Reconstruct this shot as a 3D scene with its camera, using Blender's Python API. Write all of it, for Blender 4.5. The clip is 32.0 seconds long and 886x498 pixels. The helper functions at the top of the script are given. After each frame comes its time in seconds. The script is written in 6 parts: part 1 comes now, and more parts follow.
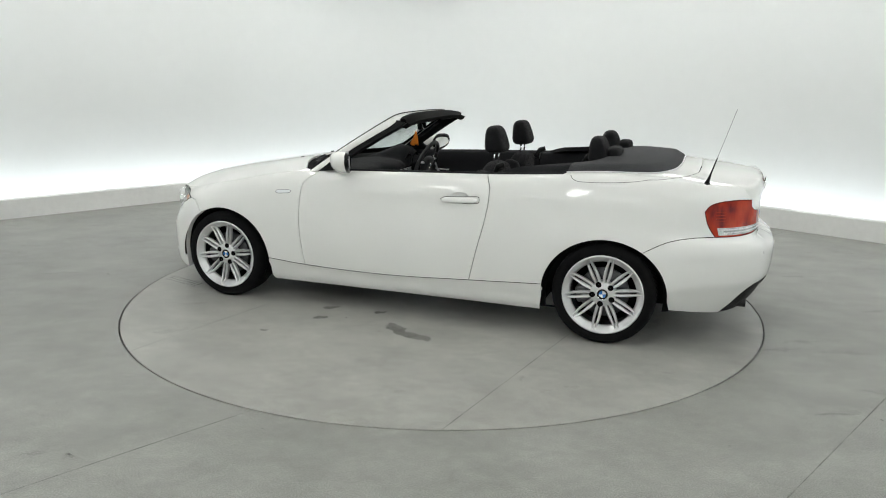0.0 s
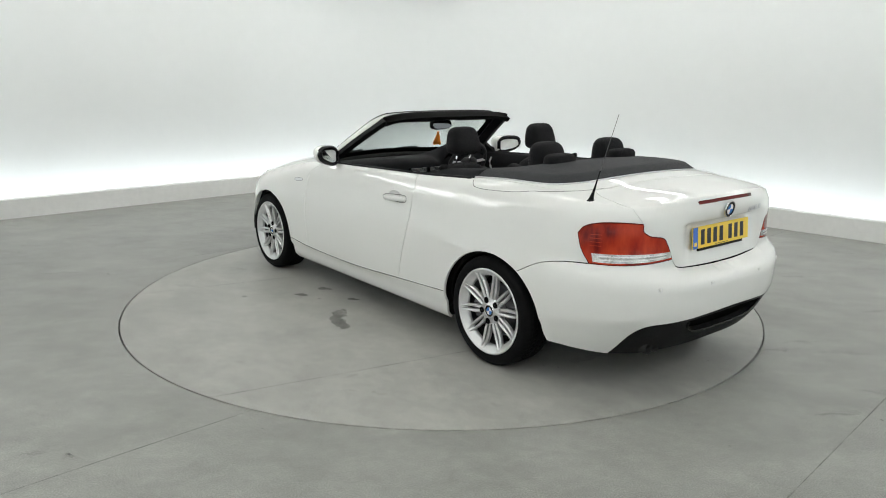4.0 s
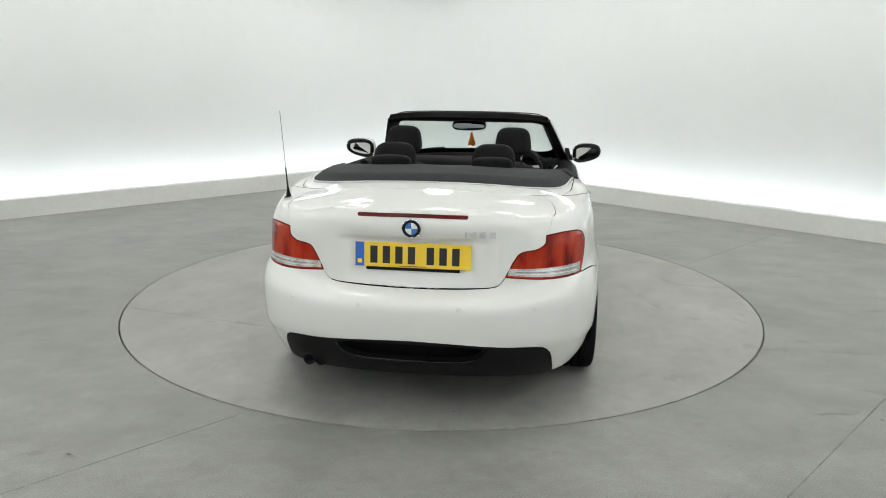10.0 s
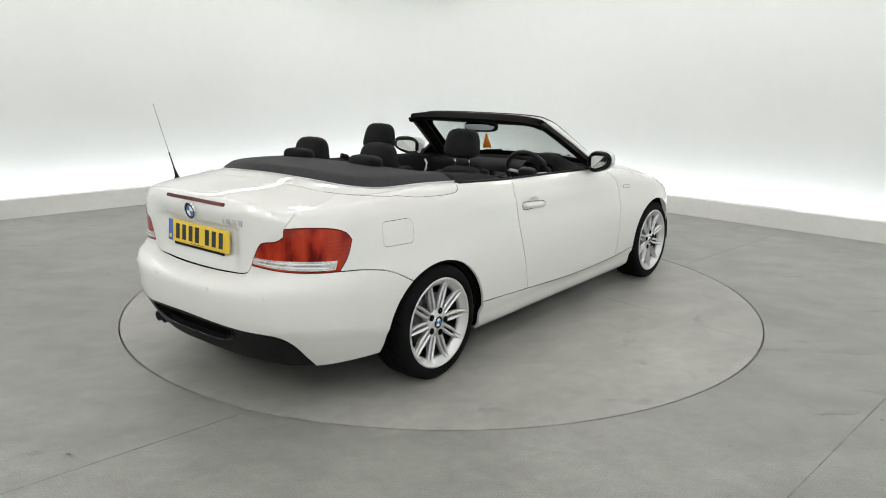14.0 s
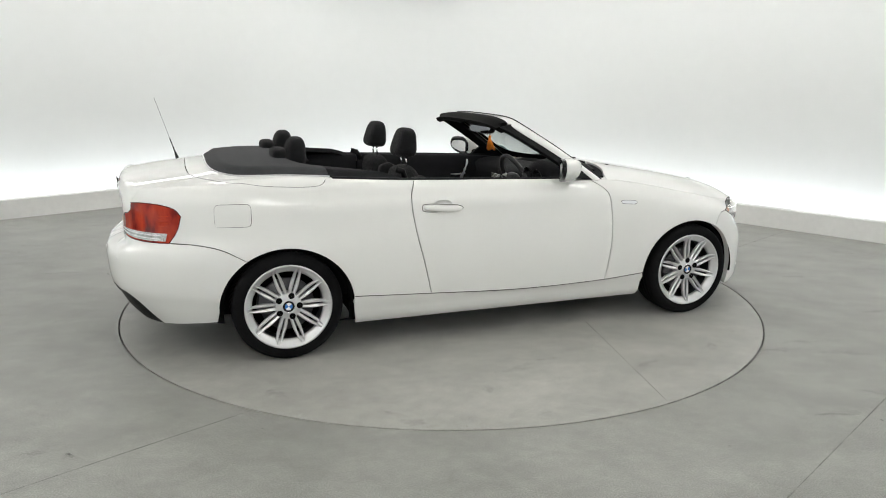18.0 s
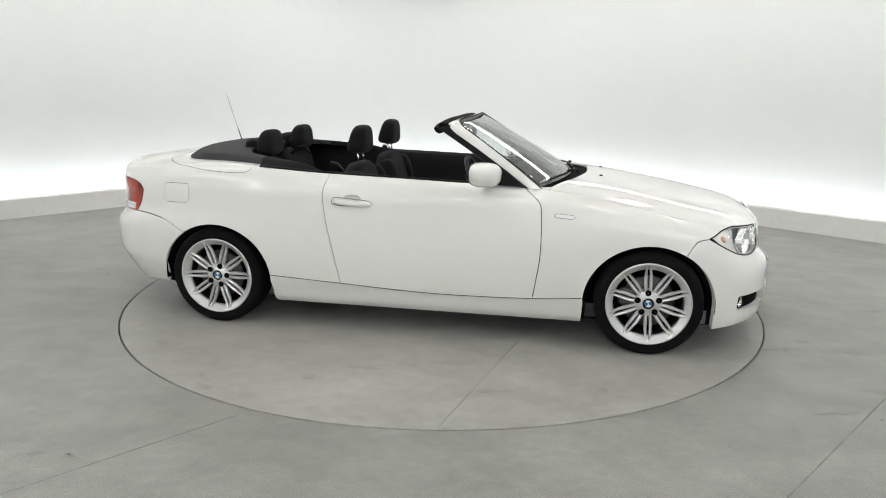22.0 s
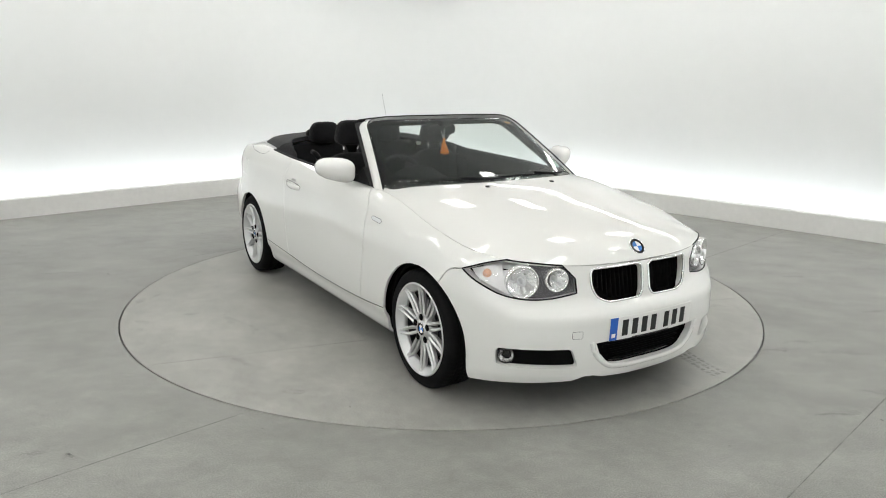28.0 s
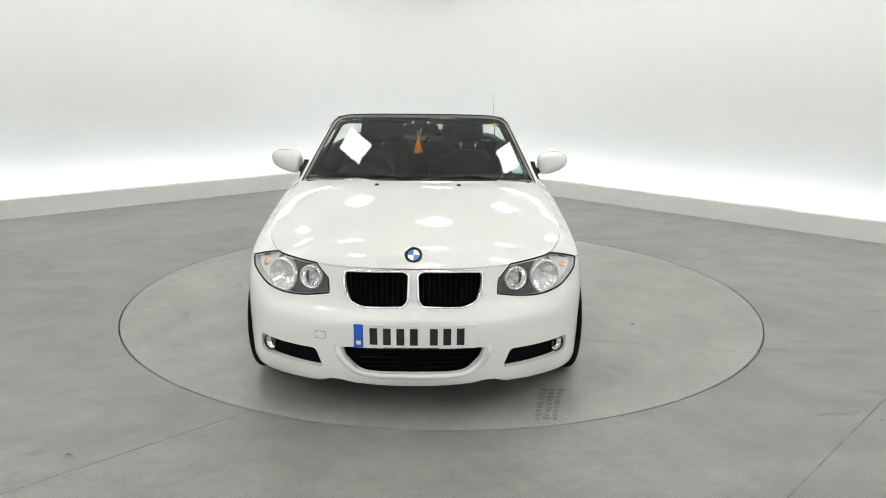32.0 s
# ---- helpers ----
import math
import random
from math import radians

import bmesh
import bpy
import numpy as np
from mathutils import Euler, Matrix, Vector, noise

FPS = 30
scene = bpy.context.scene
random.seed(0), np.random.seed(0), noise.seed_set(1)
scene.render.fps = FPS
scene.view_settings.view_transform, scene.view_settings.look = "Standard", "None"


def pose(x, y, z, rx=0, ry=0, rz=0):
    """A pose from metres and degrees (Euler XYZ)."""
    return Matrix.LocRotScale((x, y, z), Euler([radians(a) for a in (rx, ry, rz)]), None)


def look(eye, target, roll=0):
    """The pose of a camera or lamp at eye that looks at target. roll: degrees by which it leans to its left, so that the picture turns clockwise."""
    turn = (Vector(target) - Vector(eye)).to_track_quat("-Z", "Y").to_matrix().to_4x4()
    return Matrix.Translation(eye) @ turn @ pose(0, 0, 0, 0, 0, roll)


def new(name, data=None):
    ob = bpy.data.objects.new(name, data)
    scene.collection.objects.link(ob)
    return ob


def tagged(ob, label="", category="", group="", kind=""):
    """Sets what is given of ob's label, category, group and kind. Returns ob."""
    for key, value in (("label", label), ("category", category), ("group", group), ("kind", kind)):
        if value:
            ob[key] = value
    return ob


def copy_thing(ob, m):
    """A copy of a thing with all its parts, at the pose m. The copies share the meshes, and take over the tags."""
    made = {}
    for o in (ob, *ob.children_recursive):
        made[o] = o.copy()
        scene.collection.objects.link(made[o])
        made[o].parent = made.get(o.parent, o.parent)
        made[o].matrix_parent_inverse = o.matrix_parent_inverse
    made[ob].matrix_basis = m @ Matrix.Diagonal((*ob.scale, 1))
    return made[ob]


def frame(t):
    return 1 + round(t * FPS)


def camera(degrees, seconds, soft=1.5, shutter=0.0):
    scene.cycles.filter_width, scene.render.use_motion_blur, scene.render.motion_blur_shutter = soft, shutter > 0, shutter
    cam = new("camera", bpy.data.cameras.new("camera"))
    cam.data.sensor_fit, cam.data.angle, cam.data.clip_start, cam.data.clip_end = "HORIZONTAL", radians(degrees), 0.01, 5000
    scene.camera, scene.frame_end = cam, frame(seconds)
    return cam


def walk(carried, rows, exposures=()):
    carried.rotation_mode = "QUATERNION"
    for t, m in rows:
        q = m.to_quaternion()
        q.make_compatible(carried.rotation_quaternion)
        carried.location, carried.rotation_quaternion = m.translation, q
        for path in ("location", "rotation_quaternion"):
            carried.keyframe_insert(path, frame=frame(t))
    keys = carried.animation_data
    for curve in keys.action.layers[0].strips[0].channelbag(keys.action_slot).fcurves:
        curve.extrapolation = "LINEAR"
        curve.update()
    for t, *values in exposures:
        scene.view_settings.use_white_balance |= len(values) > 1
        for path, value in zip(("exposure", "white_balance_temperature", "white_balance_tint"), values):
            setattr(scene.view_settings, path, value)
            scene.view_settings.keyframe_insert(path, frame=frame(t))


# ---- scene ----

# The camera stands still; the turntable turns the car before it.
cam = camera(62.42, 32.0, 1.0)
EYE = (0.0, -5.2346, 1.5546)
AIM = (0.00082, -4.26132, 1.32498)
STILL = look(EYE, AIM, 0.592)
walk(cam, [(0.0, STILL), (32.0, STILL)], [(0, .17, 6450, 9), (8, .18, 6450, 9), (14, .25, 6570, 11.5), (32, .28, 6570, 11.5)])
# The hall has no windows: ceiling panels and a cove of light strips behind the kerb.
world = bpy.data.worlds.new("world")
world.use_nodes = True
world.node_tree.nodes["Background"].inputs[0].default_value = (0.8, 0.85, 0.9, 1)
world.node_tree.nodes["Background"].inputs[1].default_value = 0.02
scene.world = world
PANEL_POWER = 11.5
STRIP_POWER = 8.0
UPPER_POWER = 9.5
def mat(name, colour, rough=0.5, metal=0.0, coat=0.0, vary=0.0, scale=8.0, bump=0.0, bump_scale=60.0, rough_vary=0.0, spec=0.5, sheen=0.0):
    """A principled material with noise at two scales in colour, roughness and relief."""
    m = bpy.data.materials.new(name)
    m.use_nodes = True
    nt = m.node_tree
    b = nt.nodes["Principled BSDF"]
    b.inputs["Base Color"].default_value = (*colour, 1)
    b.inputs["Roughness"].default_value = rough
    b.inputs["Metallic"].default_value = metal
    b.inputs["Coat Weight"].default_value = coat
    b.inputs["Coat Roughness"].default_value = 0.03
    b.inputs["Specular IOR Level"].default_value = spec
    b.inputs["Sheen Weight"].default_value = sheen
    tc = nt.nodes.new("ShaderNodeTexCoord")
    if vary or rough_vary:
        n1 = nt.nodes.new("ShaderNodeTexNoise")
        n1.inputs["Scale"].default_value = scale
        n1.inputs["Detail"].default_value = 8
        n2 = nt.nodes.new("ShaderNodeTexNoise")
        n2.inputs["Scale"].default_value = scale * 12
        n2.inputs["Detail"].default_value = 4
        add = nt.nodes.new("ShaderNodeMath")
        add.operation = "ADD"
        nt.links.new(tc.outputs["Object"], n1.inputs["Vector"])
        nt.links.new(tc.outputs["Object"], n2.inputs["Vector"])
        nt.links.new(n1.outputs["Fac"], add.inputs[0])
        nt.links.new(n2.outputs["Fac"], add.inputs[1])
        if vary:
            mr = nt.nodes.new("ShaderNodeMapRange")
            mr.inputs["From Min"].default_value, mr.inputs["From Max"].default_value = 0.6, 1.4
            mr.inputs["To Min"].default_value, mr.inputs["To Max"].default_value = 1 - vary, 1 + vary
            mix = nt.nodes.new("ShaderNodeMix")
            mix.data_type, mix.blend_type = "RGBA", "MULTIPLY"
            mix.inputs["Factor"].default_value = 1
            mix.inputs["A"].default_value = (*colour, 1)
            nt.links.new(add.outputs[0], mr.inputs["Value"])
            nt.links.new(mr.outputs[0], mix.inputs["B"])
            nt.links.new(mix.outputs["Result"], b.inputs["Base Color"])
        if rough_vary:
            mr = nt.nodes.new("ShaderNodeMapRange")
            mr.inputs["From Min"].default_value, mr.inputs["From Max"].default_value = 0.6, 1.4
            mr.inputs["To Min"].default_value, mr.inputs["To Max"].default_value = max(0, rough - rough_vary), min(1, rough + rough_vary)
            nt.links.new(add.outputs[0], mr.inputs["Value"])
            nt.links.new(mr.outputs[0], b.inputs["Roughness"])
    if bump:
        n3 = nt.nodes.new("ShaderNodeTexNoise")
        n3.inputs["Scale"].default_value = bump_scale
        n3.inputs["Detail"].default_value = 6
        bp = nt.nodes.new("ShaderNodeBump")
        bp.inputs["Strength"].default_value = bump
        bp.inputs["Distance"].default_value = 0.01
        nt.links.new(tc.outputs["Object"], n3.inputs["Vector"])
        nt.links.new(n3.outputs["Fac"], bp.inputs["Height"])
        nt.links.new(bp.outputs["Normal"], b.inputs["Normal"])
    return m


def glow(name, colour, power):
    m = mat(name, colour, 0.5)
    b = m.node_tree.nodes["Principled BSDF"]
    b.inputs["Emission Color"].default_value = (*colour, 1)
    b.inputs["Emission Strength"].default_value = power
    return m


def glass(name, colour=(1, 1, 1)):
    """Thin clear sheet: lets light straight through and mirrors at its surface."""
    m = bpy.data.materials.new(name)
    m.use_nodes = True
    nt = m.node_tree
    nt.nodes.clear()
    out = nt.nodes.new("ShaderNodeOutputMaterial")
    mix = nt.nodes.new("ShaderNodeMixShader")
    clear = nt.nodes.new("ShaderNodeBsdfTransparent")
    gloss = nt.nodes.new("ShaderNodeBsdfGlossy")
    lw = nt.nodes.new("ShaderNodeLayerWeight")
    lw.inputs["Blend"].default_value = 0.5
    pw = nt.nodes.new("ShaderNodeMath")
    pw.operation = "POWER"
    pw.inputs[1].default_value = 4.0
    fr = nt.nodes.new("ShaderNodeMath")
    fr.operation = "MULTIPLY_ADD"
    fr.inputs[1].default_value, fr.inputs[2].default_value = 0.97, 0.03
    nt.links.new(lw.outputs["Facing"], pw.inputs[0])
    nt.links.new(pw.outputs[0], fr.inputs[0])
    clear.inputs[0].default_value = (*colour, 1)
    gloss.inputs["Roughness"].default_value = 0.01
    nt.links.new(fr.outputs[0], mix.inputs[0])
    nt.links.new(clear.outputs[0], mix.inputs[1])
    nt.links.new(gloss.outputs[0], mix.inputs[2])
    nt.links.new(mix.outputs[0], out.inputs[0])
    return m


def concrete(name, colour, rough, seed):
    """Power-floated concrete: broad clouds, drawn-out scuffs, fine grit and small dark specks."""
    m = bpy.data.materials.new(name)
    m.use_nodes = True
    nt = m.node_tree
    b = nt.nodes["Principled BSDF"]
    b.inputs["Specular IOR Level"].default_value = 0.32
    tc = nt.nodes.new("ShaderNodeTexCoord")

    def cloud(scale, stretch, detail, lo, hi, turn=0.0):
        mp = nt.nodes.new("ShaderNodeMapping")
        mp.inputs["Location"].default_value = (seed, seed * 1.7, 0)
        mp.inputs["Rotation"].default_value = (0, 0, turn)
        mp.inputs["Scale"].default_value = (scale * stretch, scale, scale)
        n = nt.nodes.new("ShaderNodeTexNoise")
        n.inputs["Scale"].default_value = 1.0
        n.inputs["Detail"].default_value = detail
        n.inputs["Roughness"].default_value = 0.62
        r = nt.nodes.new("ShaderNodeMapRange")
        r.inputs["From Min"].default_value, r.inputs["From Max"].default_value = 0.3, 0.7
        r.inputs["To Min"].default_value, r.inputs["To Max"].default_value = lo, hi
        nt.links.new(tc.outputs["Object"], mp.inputs["Vector"])
        nt.links.new(mp.outputs[0], n.inputs["Vector"])
        nt.links.new(n.outputs["Fac"], r.inputs["Value"])
        return r.outputs[0], n.outputs["Fac"]

    def times(a, c):
        q = nt.nodes.new("ShaderNodeMath")
        q.operation = "MULTIPLY"
        nt.links.new(a, q.inputs[0])
        nt.links.new(c, q.inputs[1])
        return q.outputs[0]

    broad, _ = cloud(0.8, 1.0, 6, 0.88, 1.12)
    mid, _ = cloud(3.6, 0.7, 12, 0.86, 1.13, 0.6)
    scuff, sc = cloud(16.0, 0.85, 12, 0.88, 1.11, -0.5)
    grit, gr = cloud(150.0, 1.0, 5, 0.74, 1.26)
    scratch, _ = cloud(46.0, 0.07, 3, 1.0, 1.0, 0.9)
    thin = scratch.node
    thin.inputs["From Min"].default_value, thin.inputs["From Max"].default_value = 0.70, 0.76
    thin.inputs["To Min"].default_value, thin.inputs["To Max"].default_value = 1.0, 1.10
    scuff = times(scuff, scratch)
    v = nt.nodes.new("ShaderNodeTexVoronoi")
    v.inputs["Scale"].default_value = 5.0
    nt.links.new(tc.outputs["Object"], v.inputs["Vector"])
    speck = nt.nodes.new("ShaderNodeMapRange")
    speck.inputs["From Min"].default_value, speck.inputs["From Max"].default_value = 0.012, 0.03
    speck.inputs["To Min"].default_value, speck.inputs["To Max"].default_value = 0.45, 1.0
    nt.links.new(v.outputs["Distance"], speck.inputs["Value"])
    k = times(times(times(broad, mid), times(scuff, grit)), speck.outputs[0])
    mix = nt.nodes.new("ShaderNodeMix")
    mix.data_type, mix.blend_type = "RGBA", "MULTIPLY"
    mix.inputs["Factor"].default_value = 1
    mix.inputs["A"].default_value = (*colour, 1)
    nt.links.new(k, mix.inputs["B"])
    nt.links.new(mix.outputs["Result"], b.inputs["Base Color"])
    rr = nt.nodes.new("ShaderNodeMapRange")
    rr.inputs["From Min"].default_value, rr.inputs["From Max"].default_value = 0.3, 0.7
    rr.inputs["To Min"].default_value, rr.inputs["To Max"].default_value = rough - 0.10, rough + 0.12
    nt.links.new(sc, rr.inputs["Value"])
    nt.links.new(rr.outputs[0], b.inputs["Roughness"])
    bp = nt.nodes.new("ShaderNodeBump")
    bp.inputs["Strength"].default_value, bp.inputs["Distance"].default_value = 0.02, 0.002
    nt.links.new(gr, bp.inputs["Height"])
    nt.links.new(bp.outputs[0], b.inputs["Normal"])
    return m


WALL = mat("white_wall_paint", (0.74, 0.75, 0.74), 0.75, vary=0.015, scale=0.6, bump=0.04, bump_scale=40)
KERB = mat("white_kerb_paint", (0.79, 0.785, 0.765), 0.6, vary=0.05, scale=1.5, bump=0.05)
CEIL = mat("white_ceiling_paint", (0.84, 0.84, 0.83), 0.9, vary=0.02, scale=1.0)
FLOOR = concrete("grey_concrete", (0.270, 0.272, 0.252), 0.44, 3.0)
DISC = concrete("worn_grey_concrete", (0.346, 0.345, 0.318), 0.42, 11.0)
GAP = mat("dark_gap", (0.10, 0.10, 0.095), 0.8)
PANEL = glow("lit_panel_diffuser", (1.0, 0.985, 0.95), PANEL_POWER)
STRIP = glow("lit_cove_strip", (0.89, 0.955, 1.0), STRIP_POWER)
UPPER = glow("lit_ceiling_strip", (0.98, 0.985, 0.965), UPPER_POWER)
ALU = mat("brushed_aluminium", (0.7, 0.7, 0.7), 0.35, 1.0, vary=0.05)
WHITE = mat("white_car_paint", (0.80, 0.80, 0.775), 0.5, coat=1.0, vary=0.006, scale=3.0, spec=0.2)
BLACK_PLASTIC = mat("black_grained_plastic", (0.010, 0.010, 0.0105), 0.5, vary=0.2, scale=20, bump=0.15, bump_scale=700, spec=0.12)
GLOSS_BLACK = mat("gloss_black_trim", (0.006, 0.006, 0.007), 0.15, vary=0.1, scale=10, spec=0.3)
RUBBER = mat("tyre_rubber", (0.007, 0.007, 0.0075), 0.8, vary=0.3, scale=14, bump=0.1, bump_scale=300, spec=0.09)
SEAL = mat("black_rubber_seal", (0.007, 0.007, 0.008), 0.6, vary=0.1, scale=30, spec=0.2)
CLOTH = mat("black_seat_cloth", (0.012, 0.012, 0.013), 0.95, vary=0.3, scale=25, bump=0.5, bump_scale=900, sheen=0.06, spec=0.12)
HOODCLOTH = mat("dark_grey_hood_cloth", (0.036, 0.037, 0.040), 0.7, vary=0.15, scale=18, bump=0.35, bump_scale=700, spec=0.2)
CARPET = mat("dark_carpet", (0.008, 0.008, 0.008), 1.0, vary=0.3, scale=30, bump=0.6, bump_scale=900, spec=0.1)
DASH = mat("dark_dashboard_plastic", (0.013, 0.013, 0.0145), 0.7, vary=0.15, scale=20, bump=0.2, bump_scale=900, spec=0.08)
LINER = mat("black_inner_liner", (0.004, 0.004, 0.004), 0.9, vary=0.3, scale=12, spec=0.1)
CHROME = mat("chrome", (0.86, 0.86, 0.87), 0.10, 1.0, rough_vary=0.05, scale=20)
SATIN = mat("satin_silver", (0.70, 0.70, 0.71), 0.33, 0.8, rough_vary=0.06, scale=20)
RIMPAINT = mat("silver_wheel_paint", (0.66, 0.66, 0.665), 0.3, 0.6, coat=0.5, vary=0.05, scale=15)
BRAKE = mat("bare_brake_steel_barrel_shade", (0.10, 0.10, 0.105), 0.45, 0.8, vary=0.3, scale=30)
CLEAR = glass("clear_lens")
SCREEN = glass("windscreen_glass", (0.925, 0.955, 0.94))
def lens_red(name):
    """Moulded red lens: upright streaks from deep red to orange over the bulbs."""
    m = mat(name, (0.4, 0.02, 0.01), 0.10, coat=0.15, spec=0.2)
    nt = m.node_tree
    tc = nt.nodes.new("ShaderNodeTexCoord")
    mp = nt.nodes.new("ShaderNodeMapping")
    mp.inputs["Scale"].default_value = (13, 13, 5)
    n = nt.nodes.new("ShaderNodeTexNoise")
    n.inputs["Scale"].default_value, n.inputs["Detail"].default_value = 1.0, 5
    ramp = nt.nodes.new("ShaderNodeValToRGB")
    ramp.color_ramp.elements[0].position, ramp.color_ramp.elements[1].position = 0.36, 0.68
    ramp.color_ramp.elements[0].color, ramp.color_ramp.elements[1].color = (0.13, 0.006, 0.004, 1), (0.52, 0.045, 0.014, 1)
    mid = ramp.color_ramp.elements.new(0.5)
    mid.color = (0.36, 0.022, 0.008, 1)
    nt.links.new(tc.outputs["Object"], mp.inputs["Vector"])
    nt.links.new(mp.outputs[0], n.inputs["Vector"])
    nt.links.new(n.outputs["Fac"], ramp.inputs["Fac"])
    nt.links.new(ramp.outputs["Color"], nt.nodes["Principled BSDF"].inputs["Base Color"])
    return m


REDLENS = lens_red("red_lens_plastic")
DARKRED = mat("dark_red_lens", (0.10, 0.005, 0.004), 0.25, coat=0.1, vary=0.1, scale=20, spec=0.25)
BULBRED = mat("bulb_red_lens", (0.47, 0.036, 0.010), 0.10, coat=0.15, vary=0.35, scale=22, spec=0.2)
BADGEGREY = mat("dull_badge_metal", (0.58, 0.58, 0.59), 0.3, 0.6, vary=0.1, scale=30)
# Paler than the rest of the trim; light on the wheel is coloured in.
STEER = mat("lightened_wheel_leather", (0.028, 0.028, 0.030), 0.5, vary=0.2, scale=25, bump=0.2, bump_scale=600, spec=0.35)
CLEARBAND = mat("clear_ribbed_lens", (0.66, 0.64, 0.62), 0.15, 0.35, coat=1.0, vary=0.75, scale=13)
LAMPGREY = mat("grey_lamp_housing", (0.085, 0.085, 0.09), 0.3, 0.3, vary=0.1, scale=20)
BOWL = mat("mirror_reflector", (0.92, 0.92, 0.92), 0.12, 0.75, rough_vary=0.05, scale=30)
AMBER = mat("amber_bulb", (0.80, 0.48, 0.33), 0.4, vary=0.1)
YELLOW = mat("yellow_plate", (0.85, 0.58, 0.02), 0.4, coat=0.4, vary=0.02)
PLATEWHITE = mat("white_plate", (0.82, 0.82, 0.80), 0.4, coat=0.4, vary=0.02)
PLATEBLUE = mat("blue_plate_band", (0.015, 0.12, 0.55), 0.4, coat=0.4)
INK = mat("black_ink", (0.012, 0.012, 0.012), 0.5)
BADGEBLUE = mat("badge_blue", (0.05, 0.20, 0.55), 0.2, coat=1.0)
BADGEWHITE = mat("badge_white", (0.85, 0.86, 0.88), 0.2, coat=1.0)
ORANGE = mat("orange_tassel_felt", (0.85, 0.24, 0.02), 0.9, vary=0.15, scale=60, bump=0.4, bump_scale=500)
MIRRORGLASS = mat("mirror_glass", (0.9, 0.9, 0.9), 0.02, 1.0)
# Dark colour stands in for the dim cabin this mirror reflects.
DARKMIRROR = mat("dark_mirror_glass", (0.22, 0.23, 0.25), 0.03, 1.0)
PAPER = mat("white_paper", (0.8, 0.8, 0.78), 0.8, vary=0.03)
STICKER = mat("pale_green_sticker", (0.45, 0.66, 0.6), 0.6, vary=0.05)
ORANGESTICKER = mat("orange_sticker", (0.72, 0.33, 0.05), 0.5, vary=0.05)
EXHAUST = mat("dark_exhaust_steel", (0.04, 0.04, 0.04), 0.45, 0.8, vary=0.3, scale=30)
LAMPSILVER = mat("silver_lamp_backing", (0.72, 0.72, 0.72), 0.3, 0.3, vary=0.1, scale=20)
# ---- mesh helpers ----
def mesh_of(name, verts, faces, smooth=False):
    me = bpy.data.meshes.new(name)
    me.from_pydata([tuple(v) for v in verts], [], faces)
    me.update()
    if smooth:
        me.polygons.foreach_set("use_smooth", [True] * len(me.polygons))
    return me


def bm_mesh(name, bm, smooth=False):
    bmesh.ops.recalc_face_normals(bm, faces=bm.faces)
    me = bpy.data.meshes.new(name)
    bm.to_mesh(me)
    bm.free()
    if smooth:
        me.polygons.foreach_set("use_smooth", [True] * len(me.polygons))
    return me


def put(name, me, material, parent=None, label="", m=None):
    """Link a mesh as one object, under a thing where a parent is given."""
    ob = new(name, me)
    if material is not None and not me.materials:
        me.materials.append(material)
    if parent is not None:
        ob.parent = parent
    if m is not None:
        ob.matrix_basis = m
    if label:
        ob["label"] = label
    return ob


def part(name, bm, material, parent, label="", smooth=False):
    return put(name, bm_mesh(name, bm, smooth), material, parent, label)


def sharp(ob, degrees=35):
    """Smooth faces with edges kept sharp past an angle."""
    me = ob.data
    bm = bmesh.new()
    bm.from_mesh(me)
    lim = radians(degrees)
    for e in bm.edges:
        e.smooth = not (len(e.link_faces) == 2 and e.calc_face_angle(0) > lim)
    for f in bm.faces:
        f.smooth = True
    bm.to_mesh(me)
    bm.free()
    return ob


def box(bm, x0, y0, z0, x1, y1, z1, bevel=0.0, seg=2):
    r = bmesh.ops.create_cube(bm, size=1.0)
    vs = r["verts"]
    bmesh.ops.transform(bm, verts=vs, matrix=Matrix.Translation(((x0 + x1) / 2, (y0 + y1) / 2, (z0 + z1) / 2)) @ Matrix.Diagonal((x1 - x0, y1 - y0, z1 - z0, 1)))
    if bevel:
        es = list({e for v in vs for e in v.link_edges})
        bmesh.ops.bevel(bm, geom=es, offset=bevel, segments=seg, affect="EDGES", profile=0.5)
    return bm


def sweep(path, section, closed=False):
    """Carry a section (across, up) along a plan path; across is to the left of the way."""
    n = len(path)
    verts, faces = [], []
    k = len(section)
    for i in range(n):
        a = Vector(path[(i - 1) % n] if closed or i > 0 else path[i])
        b = Vector(path[(i + 1) % n] if closed or i < n - 1 else path[i])
        p = Vector(path[i])
        d = (b - a).normalized()
        nrm = Vector((-d.y, d.x))
        e0 = (p - a).normalized() if (p - a).length > 1e-6 else d
        c = max(0.5, abs(d.dot(e0)))
        for s, z in section:
            q = p + nrm * (s / c)
            verts.append((q.x, q.y, z))
    for i in range(n if closed else n - 1):
        j = (i + 1) % n
        for q in range(k):
            r = (q + 1) % k
            faces.append((i * k + q, j * k + q, j * k + r, i * k + r))
    if not closed:
        faces.append(tuple(range(k - 1, -1, -1)))
        faces.append(tuple((n - 1) * k + q for q in range(k)))
    return verts, faces


# ---- the hall ----
CORNER = Vector((-0.51, 6.47))
WAY_L = Vector((-0.7317, -0.6816))
WAY_R = Vector((0.717, -0.697))
# Unseen walls behind the camera stand this close to bounce light on the car.
SIDE = 9.9


